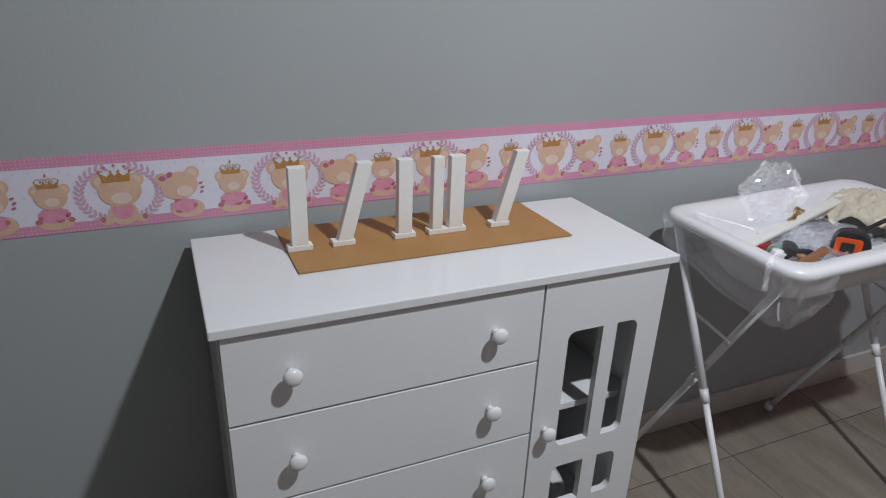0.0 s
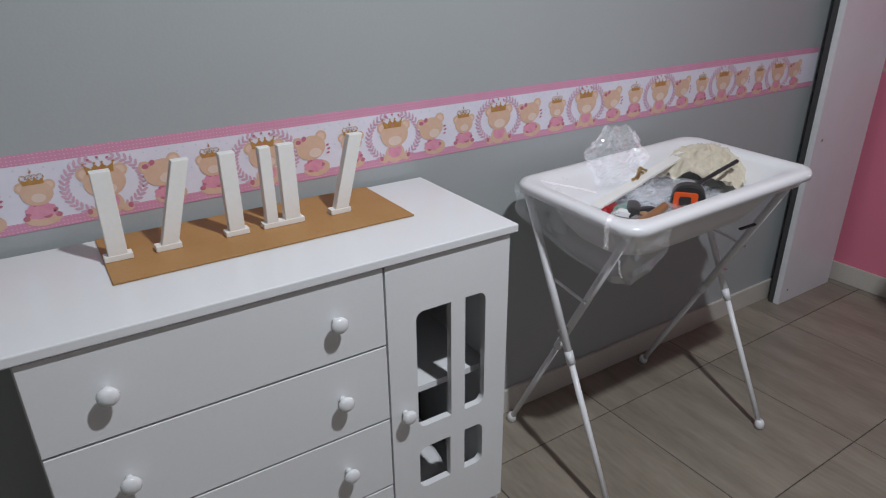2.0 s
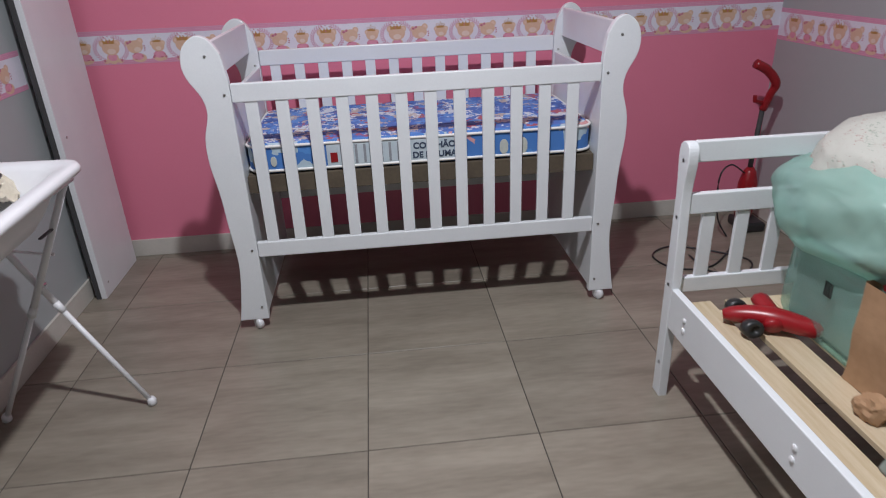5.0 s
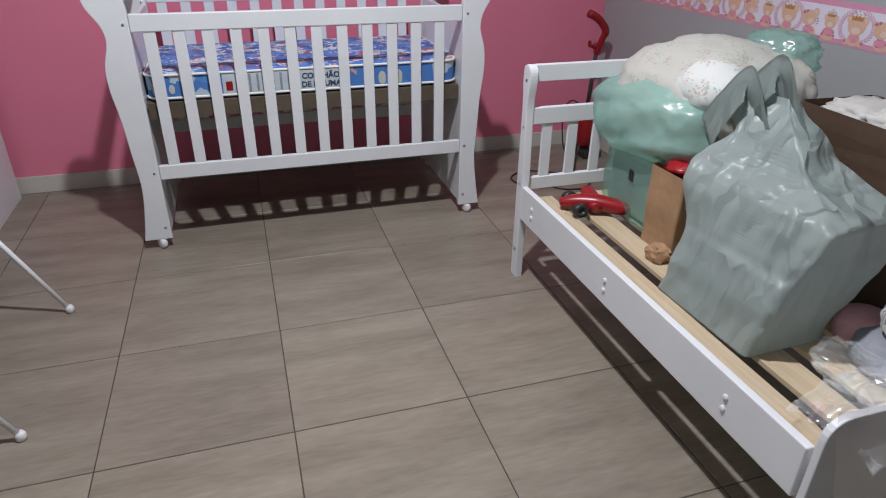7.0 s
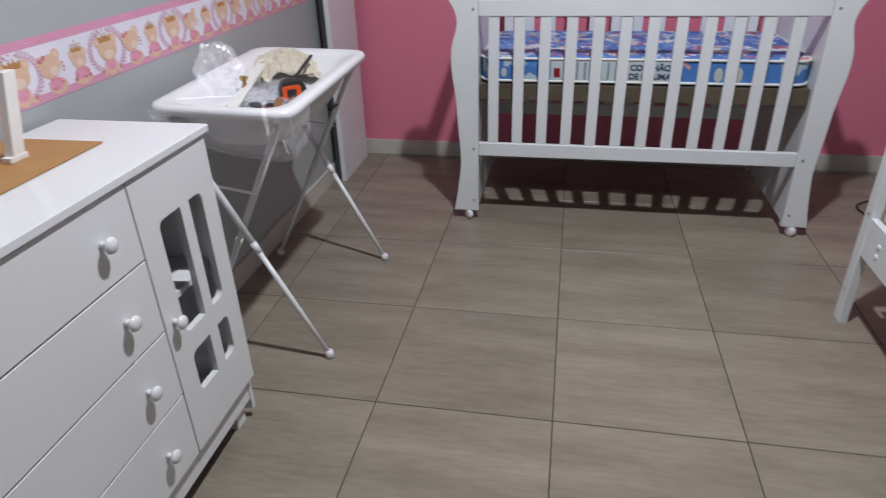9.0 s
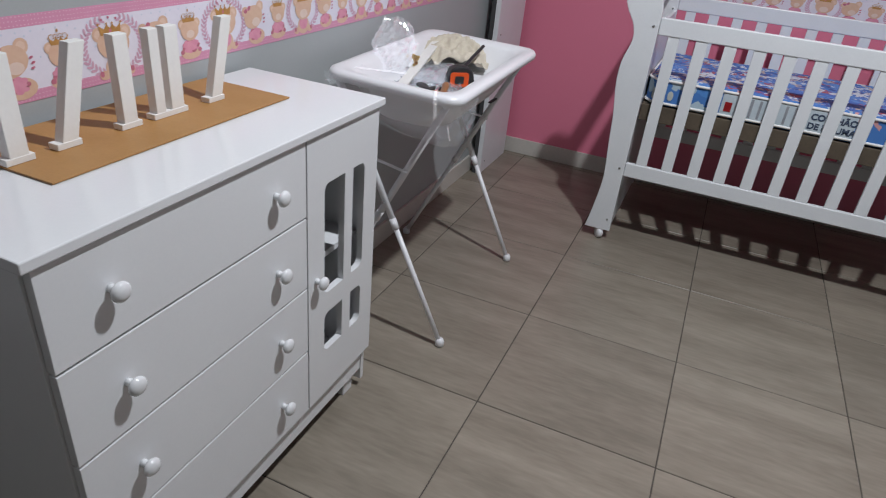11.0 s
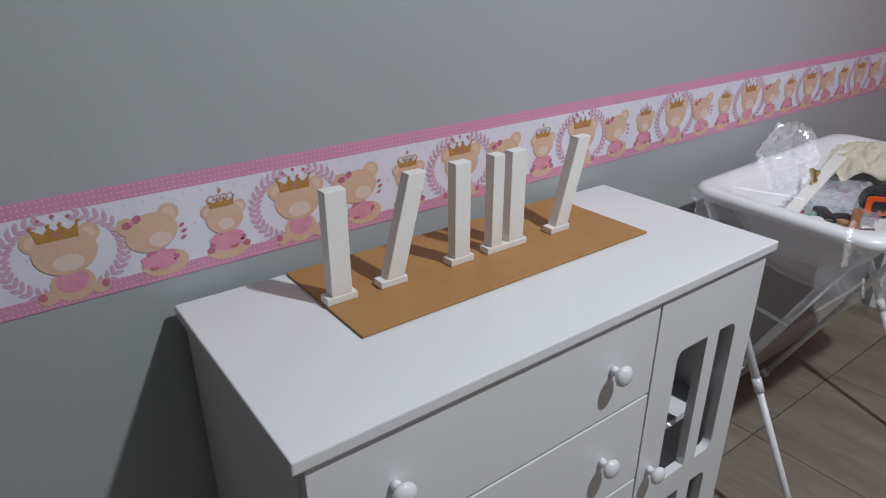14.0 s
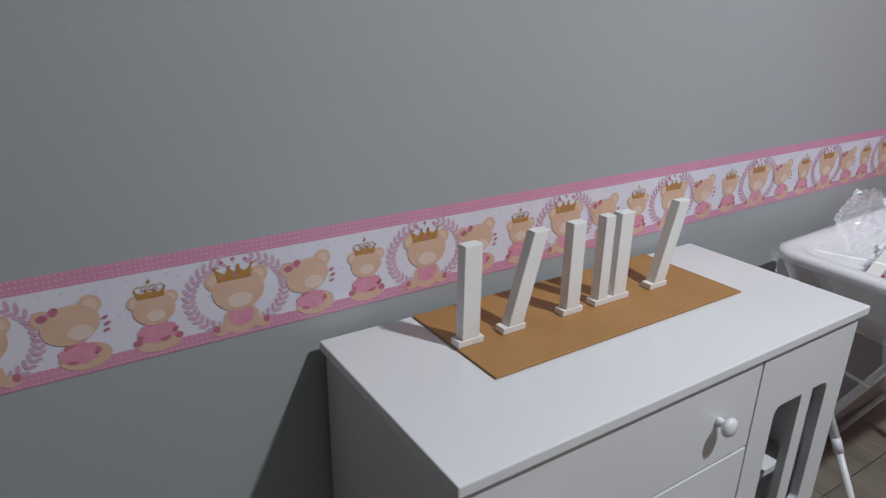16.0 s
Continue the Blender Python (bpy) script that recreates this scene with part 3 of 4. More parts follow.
# ---- tall white panel standing in the corner ----
panel = thing("tall_panel", (2.69, -0.066, 0), "tall white laminate panel standing in the room corner", "panel")
part("board", box((0, -0.012, 0), (0.40, 0.012, 2.1), 0.0015), LACQ2, panel)
# Dark strip stands in for the shadow in the gap behind the board.
part("gap_shade_strip", box((-0.002, 0.0125, 0), (0.015, 0.032, 2.1)), DARK, panel, "dark strip standing for the shadow behind the panel")
for z in (0.06, 0.72):
    part("screw", lathe([(0.005, 0), (0.005, 0.002), (0.002, 0.003)], pose(0.05, -0.012, z, 90, 0, 0), 10), CHROME, panel, "small steel screw head")

# ---- baby bath on a folding stand ----
bath = thing("baby_bath", (1.552, -0.283, 0), "white plastic baby bath on a folding tube stand", "baby bath", turn=-0.5)


def basin():
    b = bmesh.new()
    rings = []
    for w, h, r, z in ((0.700, 0.410, 0.05, 0.808), (0.722, 0.432, 0.055, 0.815), (0.726, 0.436, 0.058, 0.828), (0.716, 0.426, 0.055, 0.838), (0.690, 0.400, 0.05, 0.840),
                       (0.640, 0.350, 0.06, 0.836), (0.615, 0.325, 0.07, 0.822), (0.580, 0.295, 0.09, 0.775), (0.54, 0.26, 0.09, 0.750), (0.36, 0.12, 0.05, 0.745)):
        rings.append([b.verts.new((x, y, z)) for x, y in rounded(w, h, r, 7)])
    outer = []
    for w, h, r, z in ((0.36, 0.12, 0.05, 0.69), (0.51, 0.24, 0.09, 0.698), (0.575, 0.295, 0.09, 0.74), (0.635, 0.345, 0.07, 0.806)):
        outer.append([b.verts.new((x, y, z)) for x, y in rounded(w, h, r, 7)])
    loops = outer + rings
    for u, v in zip(loops, loops[1:]):
        k = len(u)
        for i in range(k):
            b.faces.new((u[i], u[(i + 1) % k], v[(i + 1) % k], v[i]))
    b.faces.new(rings[-1])
    b.faces.new(outer[0][::-1])
    return b


bs = part("basin", basin(), PLASTIC, bath, "white moulded plastic basin", True)
bs.matrix_basis = Matrix.Translation((0, 0, 0.83)) @ pose(0, 0, 0, 1.2, -2.0, 0) @ Matrix.Translation((0, 0, -0.83))
for x in (-0.337, 0.328):
    for sgn in (1, -1):
        xx = x - 0.002 if sgn > 0 else x * 0.93
        a, z = Vector((xx, -0.228 * sgn, 0.012)), Vector((xx, 0.17 * sgn, 0.80))
        mid = a.lerp(z, 0.5)
        lg = part("leg", tube([a, mid], 0.0085), PLASTIC, bath, "", True)
        part("upper_tube", tube([mid - (z - a) * 0.03, z], 0.0105), PLASTIC, lg, "", True)
        part("collar", tube([mid - (z - a) * 0.035, mid + (z - a) * 0.005], 0.0118), PLASTIC, lg, "", True)
        part("foot_cap", lathe([(0.011, 0), (0.0145, 0.004), (0.0145, 0.018), (0.010, 0.028)], pose(a.x, a.y, 0)), PLASTIC, lg, "white plastic foot cap", True)
    part("pivot_bolt", tube([(x - 0.022, 0.0, 0.463), (x + 0.028, 0.0, 0.463)], 0.004, 8), CHROME, bath)
    part("link_bar", tube([(x + 0.012, 0.062, 0.585), (x + 0.012, -0.062, 0.565)], 0.0045, 8), PLASTIC, bath)
for y, z in ((0.17, 0.795), (-0.17, 0.795)):
    part("cross_tube", tube([(-0.345, y, z), (0.34, y, z)], 0.0095), PLASTIC, bath, "", True)
part("support_strap", box((0.225, -0.105, 0.659), (0.315, -0.095, 0.664), 0.001), DARK, bath)


# ---- crib ----
def crib_post(side, x, parent):
    """A wavy board; side: +1 bulges to +y, -1 to -y."""
    f = 1.14 if side > 0 else 1.05
    outer = [(0.098, 0.045), (0.086, 0.12), (0.072, 0.24), (0.070, 0.32), (0.079, 0.45), (0.086, 0.57), (0.100, 0.69), (0.098, 0.78), (0.078, 0.865), (0.086, 0.925),
             (0.117, 0.985), (0.127, 1.035), (0.115, 1.09), (0.078, 1.124), (0.040, 1.112), (0.012, 1.065)]
    pts = smooth_line([(u * f, z) for u, z in outer], 4) + [(0, 0.98), (0, 0.045)]
    b = prism([(side * u, z) for u, z in pts], 0.03, Matrix.Translation((x, 0, 0)) @ Matrix(((0, 0, 1, 0), (1, 0, 0, 0), (0, 1, 0, 0), (0, 0, 0, 1))), 0.003)
    return part("post", b, LACQ2, parent, "wavy white post with a rounded head", False)


crib = thing("crib", (2.31, -0.848, 0), "white wooden slatted crib on casters with wavy posts", "crib")
CL, CD = 1.306, 0.69
for yy, side in ((0, 1), (-CL, -1)):
    for xx in (-0.002, CD - 0.028):
        p = crib_post(side, xx, crib)
        p.location.y = yy
        for z in (0.10, 0.345, 0.93, 1.06):
            part("bolt", lathe([(0.005, 0), (0.005, 0.002), (0.002, 0.003)], pose(-0.0025 if xx < 0.1 else xx - 0.0005, side * (0.02 if z < 1 else 0.062), z, 0, -90, 0), 8), CHROME, p)
        cs = part("caster", lathe([(0.002, -0.012), (0.020, -0.0115), (0.0235, -0.006), (0.0235, 0.006), (0.020, 0.0115), (0.002, 0.012)], pose(xx + 0.012, yy + side * 0.045, 0.0237, 90, 0, 40)), PLASTIC, crib, "white swivel caster", True)
        part("caster_fork", box((xx + 0.003, yy + side * 0.042 - 0.013, 0.030), (xx + 0.025, yy + side * 0.042 + 0.013, 0.0455), 0.003), PLASTIC, cs)
    y = yy + side * 0.012
    part("end_panel", box((0.0285, y - 0.009, 0.06), (CD - 0.0285, y + 0.009, 0.92), 0.002), LACQ2, crib)
    part("end_rail", box((0.0285, yy + side * 0.045 - 0.009, 0.985), (CD - 0.0285, yy + side * 0.045 + 0.009, 1.105), 0.003), LACQ2, crib)
for x in (0.003, CD - 0.025):
    up = 0.0 if x < 0.1 else 0.026  # the fixed rear side is a little higher
    part("top_rail", box((x, -CL + 0.001, 0.90 + up), (x + 0.022, -0.001, 0.965 + up), 0.004), LACQ2, crib)
    part("bottom_rail", box((x, -CL + 0.001, 0.312), (x + 0.022, -0.001, 0.373), 0.004), LACQ2, crib)
    for k in range(12):
        y = -0.063 - 0.1038 * k
        part("slat", box((x + 0.004, y - 0.022, 0.372), (x + 0.018, y + 0.022, 0.901 + up), 0.002), LACQ2, crib)
# Support, rails and laths carry the mattress's shade in their dark brown.
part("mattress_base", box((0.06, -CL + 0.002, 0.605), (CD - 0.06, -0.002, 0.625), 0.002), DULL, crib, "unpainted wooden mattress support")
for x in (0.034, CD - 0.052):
    part("base_rail", box((x, -CL + 0.0025, 0.558), (x + 0.018, -0.0025, 0.6245), 0.002), DULL, crib, "brown support rail darkened for the shade under the mattress")
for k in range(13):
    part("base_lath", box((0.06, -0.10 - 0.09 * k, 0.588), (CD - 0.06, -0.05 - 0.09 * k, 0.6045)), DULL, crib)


def pad(lo, hi, r):
    b = bmesh.new()
    cx, cy = (lo[0] + hi[0]) / 2, (lo[1] + hi[1]) / 2
    w, h = hi[0] - lo[0], hi[1] - lo[1]
    levels = [(0.012, lo[2]), (0, lo[2] + 0.012), (0, hi[2] - 0.012), (0.012, hi[2])]
    rings = [[b.verts.new((x, y, z)) for x, y in rounded(w - 2 * d, h - 2 * d, r, 6, cx, cy)] for d, z in levels]
    for u, v in zip(rings, rings[1:]):
        for i in range(len(u)):
            b.faces.new((u[i], u[(i + 1) % len(u)], v[(i + 1) % len(u)], v[i]))
    b.faces.new(rings[0][::-1]).material_index = 1
    b.faces.new(rings[-1]).material_index = 1
    return b


mattress = thing("crib_mattress", (2.31, -0.848, 0.626), "blue printed crib mattress with white piping in the crib", "mattress")
part("cover", pad((0.045, -CL + 0.006, 0), (CD - 0.03, -0.006, 0.113), 0.06), [PRINT2, PRINT], mattress, "", False)
ML, MF = CL - 0.012, 0.0425  # mattress length and its front face


def at_side(u):
    return -0.006 - ML * u


part("label_panel", box((MF - 0.001, at_side(0.59), 0.016), (MF + 0.004, at_side(0.225), 0.097), 0.0005), PAPER2, mattress, "pale printed label panel on the side")


def lettering(words, height, m, parent):
    """Printed words as a thin flat mesh in the built-in font, centred."""
    cu = bpy.data.curves.new("lettering", "FONT")
    cu.body, cu.size, cu.align_x, cu.extrude, cu.offset = words, height, "CENTER", 0.0006, 0.0012
    tmp = bpy.data.objects.new("lettering", cu)
    me = bpy.data.meshes.new_from_object(tmp)
    bpy.data.objects.remove(tmp)
    me.materials.append(NAVY)
    ob = new("lettering", me)
    ob.matrix_basis = m
    ob.parent = parent
    ob["label"] = "dark printed words"


for words, z in (("COLCHÃO", 0.061), ("DE ESPUMA", 0.026)):
    lettering(words, 0.032, pose(MF - 0.0018, at_side(0.532), z, 90, 0, -90), mattress)
for k in range(6):
    u = 0.305 + 0.024 * k
    part("printed_bar", box((MF - 0.003, at_side(u + 0.007), 0.022), (MF - 0.0005, at_side(u), 0.092)), GREYC, mattress)
part("printed_bar", box((MF - 0.003, at_side(0.255), 0.03), (MF - 0.0005, at_side(0.235), 0.066)), RED, mattress, "small red printed mark")
for u, w in ((0.735, 0.033), (0.79, 0.038), (0.03, 0.03), (0.075, 0.022)):
    part("printed_cloud", prism([(0.5 * w * math.cos(t * math.pi / 8) * (1.05 if t % 4 else 0.95), 0.5 * w * 1.7 * math.sin(t * math.pi / 8)) for t in range(16)], 0.003, pose(MF - 0.001, at_side(u), 0.046, 90, 0, 90)), PALE2, mattress, "pale printed cloud")
for z in (0.012, 0.103):
    part("piping", tube([(x, y, z) for x, y in rounded(CD - 0.071, CL - 0.010, 0.062, 6, CD / 2 + 0.0075, -CL / 2)], 0.0055, 8, None, True), LETTER, mattress, "white piped edge", True)

# ---- low bed frame ----
bed = thing("low_bed", (1.635, -2.18, 0), "white wooden low bed frame with bare pine slats", "bed")
BL, BW = 1.40, 0.82


def bed_post(x, top, parent, y):
    pts = smooth_line([(-0.022, 0), (-0.022, 0.25), (-0.026, 0.42), (-0.020, 0.60), (-0.018, top - 0.14), (-0.030, top - 0.06), (-0.026, top - 0.015), (0, top), (0.026, top - 0.015), (0.030, top - 0.06), (0.022, top - 0.16), (0.024, 0.45), (0.024, 0)], 4)
    return part("post", prism([(x + u, z) for u, z in pts], 0.03, Matrix.Translation((0, y, 0)) @ pose(0, 0, 0, 90, 0, 0), 0.003), LACQ2, parent, "white post with a rounded top")


for y in (0.0, -BW + 0.03):
    bp = bed_post(0.045, 0.845, bed, y)
    for z in (0.12, 0.40, 0.62, 0.79):
        part("bolt_cap", lathe([(0.006, 0), (0.006, 0.003), (0.003, 0.0045)], pose(0.045, y, z, 90, 0, 0), 10), PLASTIC, bp)
for lo, hi in ((0.785, 0.845), (0.630, 0.692), (0.375, 0.425)):
    part("headboard_rail", box((0.032, -BW + 0.0305, lo), (0.054, -0.0305, hi), 0.003), LACQ2, bed)
for k in range(7):
    part("headboard_slat", box((0.037, -0.115 - 0.105 * k, 0.424), (0.049, -0.075 - 0.105 * k, 0.631), 0.002), LACQ2, bed)
for y in (-0.012, -BW + 0.0):
    r = part("side_rail", box((-BL + 0.03, y - 0.010, 0.265), (0.018, y + 0.012, 0.398), 0.003), LACQ2, bed)
    if y > -0.1:
        for x in (-0.08, -0.61, -1.15):
            for z in (0.312, 0.345):
                part("bolt_cap", lathe([(0.008, 0), (0.008, 0.003), (0.004, 0.005)], pose(x, y + 0.012, z, -90, 0, 0), 12), PLASTIC, r)
part("footboard", prism(rounded(BW + 0.0, 0.49, 0.05, 6, -BW / 2 + 0.0, 0.245), 0.018, Matrix.Translation((-BL, 0, 0)) @ Matrix(((0, 0, 1, 0), (1, 0, 0, 0), (0, 1, 0, 0), (0, 0, 0, 1))), 0.003), LACQ2, bed)
for x in (-0.02, -0.7, -1.3):
    part("cross_bearer", box((x - 0.045, -BW + 0.012, 0.31), (x, -0.024, 0.3335)), PINE, bed)
for k in range(6):
    part("pine_slat", box((-BL + 0.04, -0.125 - 0.130 * k, 0.334), (0.012, (-0.054 if k == 0 else -0.040) - 0.130 * k, 0.350), 0.002), PINE, bed)


# ---- what lies in the bath ----
def crumpled(name, size, at, material, seed, label, category, amp=0.02, freq=14, res=26, turn=0):
    """A crumpled cloth or film: a fine sheet with folds."""
    b = bmesh.new()
    grid = []
    for i in range(res + 1):
        row = []
        for j in range(res + 1):
            u, v = i / res - 0.5, j / res - 0.5
            q = Vector((u * size[0] * freq + seed, v * size[1] * freq - seed, seed * 0.7))
            z = size[2] * max(0, 1 - 3.2 * (u * u + v * v)) + amp * (1 - 2 * abs(noise.noise(q))) + amp * 0.3 * (1 - 2 * abs(noise.noise(q * 2.3)))
            edge = 1 + 0.12 * noise.noise(Vector((u * 9 + seed, v * 9, 2)))
            row.append(b.verts.new((u * size[0] * edge, v * size[1] * edge, z)))
        grid.append(row)
    for i in range(res):
        for j in range(res):
            b.faces.new((grid[i][j], grid[i + 1][j], grid[i + 1][j + 1], grid[i][j + 1]))
    low = min(v.co.z for v in b.verts)
    bmesh.ops.translate(b, vec=(0, 0, -low + 0.001), verts=b.verts)
    bmesh.ops.solidify(b, geom=b.faces[:], thickness=0.0012)
    ob = part(name, b, material, None, "", True)
    ob.matrix_basis = pose(*at, 0, 0, turn)
    return tagged(ob, label, category)


BZ = 0.747
crumpled("cleaning_cloth", (0.25, 0.25, 0.065), (1.83, -0.21, BZ + 0.022), CLOTH, 3, "crumpled cream cloth lying in the baby bath", "cloth", 0.024, 21, 64, 20)
tape = thing("tape_measure", (1.575, -0.315, BZ), "black and orange tape measure lying in the bath", "tape measure", turn=-62)
part("case", prism(curve_loop([(-0.042, 0), (0.042, 0), (0.044, 0.03), (0.032, 0.062), (0, 0.072), (-0.034, 0.062), (-0.044, 0.03)], 4), 0.04, pose(0.02, 0.02, 0, 90, 0, 12), 0.005), BLACK, tape, "black rubber case")
part("front_plate", prism(rounded(0.062, 0.046, 0.008, 3, 0.0, 0.030), 0.006, pose(0.02, -0.0205, 0, 90, 0, 12), 0.001), ORANGE, tape, "bright orange plate")
part("front_opening", prism(rounded(0.03, 0.024, 0.004, 2, 0.0, 0.030), 0.003, pose(0.02, -0.0268, 0, 90, 0, 12)), BLACK, tape, "dark opening")
part("strap", tube(smooth_line([(0.03, 0.01, 0.058), (0.06, 0.06, 0.078), (0.09, 0.12, 0.092), (0.115, 0.175, 0.102)], 4), 0.006, 6), BLACK, tape, "black wrist strap")
driver = thing("screwdriver", (1.372, -0.248, BZ), "red and black screwdriver with a steel shaft", "screwdriver", turn=24)
part("grip", lathe([(0.006, 0), (0.012, 0.004), (0.014, 0.02), (0.012, 0.045), (0.013, 0.07), (0.009, 0.085), (0.006, 0.09)], pose(-0.03, 0, 0.0145, 0, 90, 0)), RED, driver, "red plastic grip", True)
part("shaft", tube([(0.06, 0, 0.0145), (0.17, 0.01, 0.012)], 0.0035, 8), CHROME, driver)
hammer = thing("hammer", (1.345, -0.375, BZ), "wooden-handled hammer with a dark steel head", "hammer", turn=18)
part("handle", lathe([(0.010, 0), (0.013, 0.01), (0.011, 0.05), (0.0105, 0.12), (0.012, 0.16), (0.009, 0.165)], pose(0.012, 0, 0.0185, 0, 90, 0)), WOODH, hammer, "turned brown wooden handle", True)
part("head", lathe([(0.012, -0.045), (0.0145, -0.042), (0.0145, -0.02), (0.010, -0.014), (0.011, 0.015), (0.006, 0.045)], pose(0.008, 0, 0.0185, 70, 0, 10)), CHROME, hammer, "worn steel head", True)
strip = part("white_strip", box((-0.245, -0.016, 0), (0.245, 0.016, 0.009), 0.002), LETTER)
strip.matrix_basis = pose(1.572, -0.195, BZ + 0.052, 0, -7, 11)
tagged(strip, "long white plastic strip lying across the bath", "strip")
for k, (x, y, mt, lb) in enumerate([(1.42, -0.255, MINT, "small green plastic wall plug in the bath"), (1.445, -0.275, BLACK, "small black bracket among the tools"), (1.43, -0.335, KRAFT, "small brown cardboard scrap among the tools"),
                                   (1.405, -0.28, PLASTIC, "small white screw packet among the tools"), (1.455, -0.30, BLACK, "small black pliers part among the tools"), (1.39, -0.33, CHROME, "small steel bracket among the tools")]):
    ob = part(("wall_plug", "bracket", "cardboard_scrap", "screw_packet", "tool_grip", "steel_bracket")[k], blob(((0.055, 0.022, 0.02), (0.095, 0.034, 0.026), (0.055, 0.022, 0.02), (0.04, 0.022, 0.02), (0.075, 0.03, 0.022), (0.055, 0.02, 0.018))[k], 0.12, 2.5, k, 3, None, -0.4, 0.45), mt)
    ob.matrix_basis = pose(x, y, BZ, 0, 0, 40 * k)
    tagged(ob, lb, "hardware")


def film_bag(name, size, at, seed, label, turn=0, material=None, wr=0.4, freq=4.2):
    ob = part(name, blob(size, wr, freq, seed, 4, None, -0.42, 0.25), material or CLEAR, None, "", material is not None)
    ob.matrix_basis = pose(*at, 0, 0, turn)
    return tagged(ob, label, "plastic bag")


def film_tuft(name, radius, height, at, seed, label, turns=44, rows=20):
    """A crumpled open bag of clear film: flat facets between sharp creases, with a ragged rim."""
    b = bmesh.new()
    rng = random.Random(seed)
    rings = []
    for j in range(rows + 1):
        t = j / rows
        ring = []
        for k in range(turns):
            a = 2 * math.pi * k / turns
            q = Vector((math.cos(a) * 1.6 + seed, math.sin(a) * 1.6, t * 2.2))
            r = radius * (0.75 + 0.5 * math.sin(math.pi * min(1, t * 0.9 + 0.1))) * (1 + 0.45 * noise.noise(q)) + rng.uniform(-0.1, 0.1) * radius
            z = height * t * (1 + 0.22 * noise.noise(Vector((math.cos(a) * 2, math.sin(a) * 2, seed))) * t) + rng.uniform(-0.02, 0.02) * height
            ring.append(b.verts.new((r * math.cos(a) * 1.15, 0.7 * r * math.sin(a), max(0.0, z))))
        rings.append(ring)
    for u, v in zip(rings, rings[1:]):
        for k in range(turns):
            b.faces.new((u[k], u[(k + 1) % turns], v[(k + 1) % turns]))
            b.faces.new((u[k], v[(k + 1) % turns], v[k]))
    ob = part(name, b, CLEAR)
    ob.matrix_basis = pose(*at)
    return tagged(ob, label, "plastic bag")


film_tuft("film_bag", 0.062, 0.15, (1.525, -0.125, 0.785), 5, "crumpled clear plastic bag standing in the bath")
film_tuft("film_bag", 0.085, 0.05, (1.60, -0.235, BZ), 8, "crumpled clear plastic bag among the tools")
crumpled("loose_film", (0.30, 0.20, 0.02), (1.62, -0.245, BZ + 0.002), SMOKE, 13, "crumpled clear packing film over the bath bottom", "plastic film", 0.018, 22, 40, 12)
for k in range(5):
    screw = part("brass_fitting", lathe([(0.0035, 0), (0.0045, 0.004), (0.003, 0.012), (0.006, 0.020), (0.004, 0.026)], pose(0, 0, 0.006, 0, 90, 0), 8), BRASS, None, "", True)
    screw.matrix_basis = pose(1.515 + 0.019 * k, -0.200 + 0.004 * k, BZ + 0.0545 + 0.0023 * k, 0, -7, 25 * k)
    tagged(screw, "small brass fitting lying on the white strip", "hardware", "brass fittings in the bath")


def drape(outline, drop, seed, label, wave=0.012, material=None, flare=0.0):
    """A film hung over an edge: follows the outline at the top and falls with folds; drop: length below at each share of the way."""
    b = bmesh.new()
    pts = smooth_line(outline, 10)
    rows = 14
    grid = []
    for i, p in enumerate(pts):
        s = i / (len(pts) - 1)
        fall = drop(s)
        grid.append([b.verts.new((p[0] - flare * math.sin(2.1 * j / rows) * (0.7 + 0.6 * noise.noise(Vector((s * 4, seed, 3)))) + wave * noise.noise(Vector((s * 9 + seed, j * 0.22, 1))) * (0.3 + j / rows), p[1] + wave * noise.noise(Vector((s * 9, j * 0.22, seed))) * (0.3 + j / rows), p[2] - fall * j / rows)) for j in range(rows + 1)])
    for u, v in zip(grid, grid[1:]):
        for j in range(rows):
            b.faces.new((u[j], v[j], v[j + 1], u[j + 1]))
    ob = part("film_drape", b, material or CLEAR, None, "", True)
    return tagged(ob, label, "plastic film")


drape([(1.30, -0.507, 0.812), (1.235, -0.508, 0.814), (1.192, -0.496, 0.816), (1.181, -0.44, 0.818), (1.179, -0.28, 0.82), (1.182, -0.12, 0.822), (1.21, -0.062, 0.822)],
      lambda s: 0.03 + 0.10 * math.sin(math.pi * min(1, s * 1.1)) ** 0.7, 2, "clear plastic film hanging over the end of the bath", 0.013)


def creased_fold(path, width, seed, label):
    """A narrow creased fold of film along a path, of small flat facets."""
    b = bmesh.new()
    rng = random.Random(seed)
    pts = [Vector(q) for q in smooth_line(path, 7)]
    rows = []
    for i, q in enumerate(pts):
        d = (pts[min(i + 1, len(pts) - 1)] - pts[max(i - 1, 0)]).normalized()
        side = d.cross(Vector((-0.8, -0.6, 0.1))).normalized()
        out = side.cross(d)
        w = width * (0.5 + 0.5 * abs(math.sin(i * 0.9 + seed)))
        rows.append([b.verts.new(q + side * w * (k / 4 - 0.5) + out * rng.uniform(-0.5, 0.5) * width * 0.35 + d * rng.uniform(-0.3, 0.3) * width * 0.3) for k in range(5)])
    for u, v in zip(rows, rows[1:]):
        for k in range(4):
            b.faces.new((u[k], u[k + 1], v[k + 1]))
            b.faces.new((u[k], v[k + 1], v[k]))
    return tagged(part("film_fold", b, FOLD), label, "plastic film", "film folds on the bath")


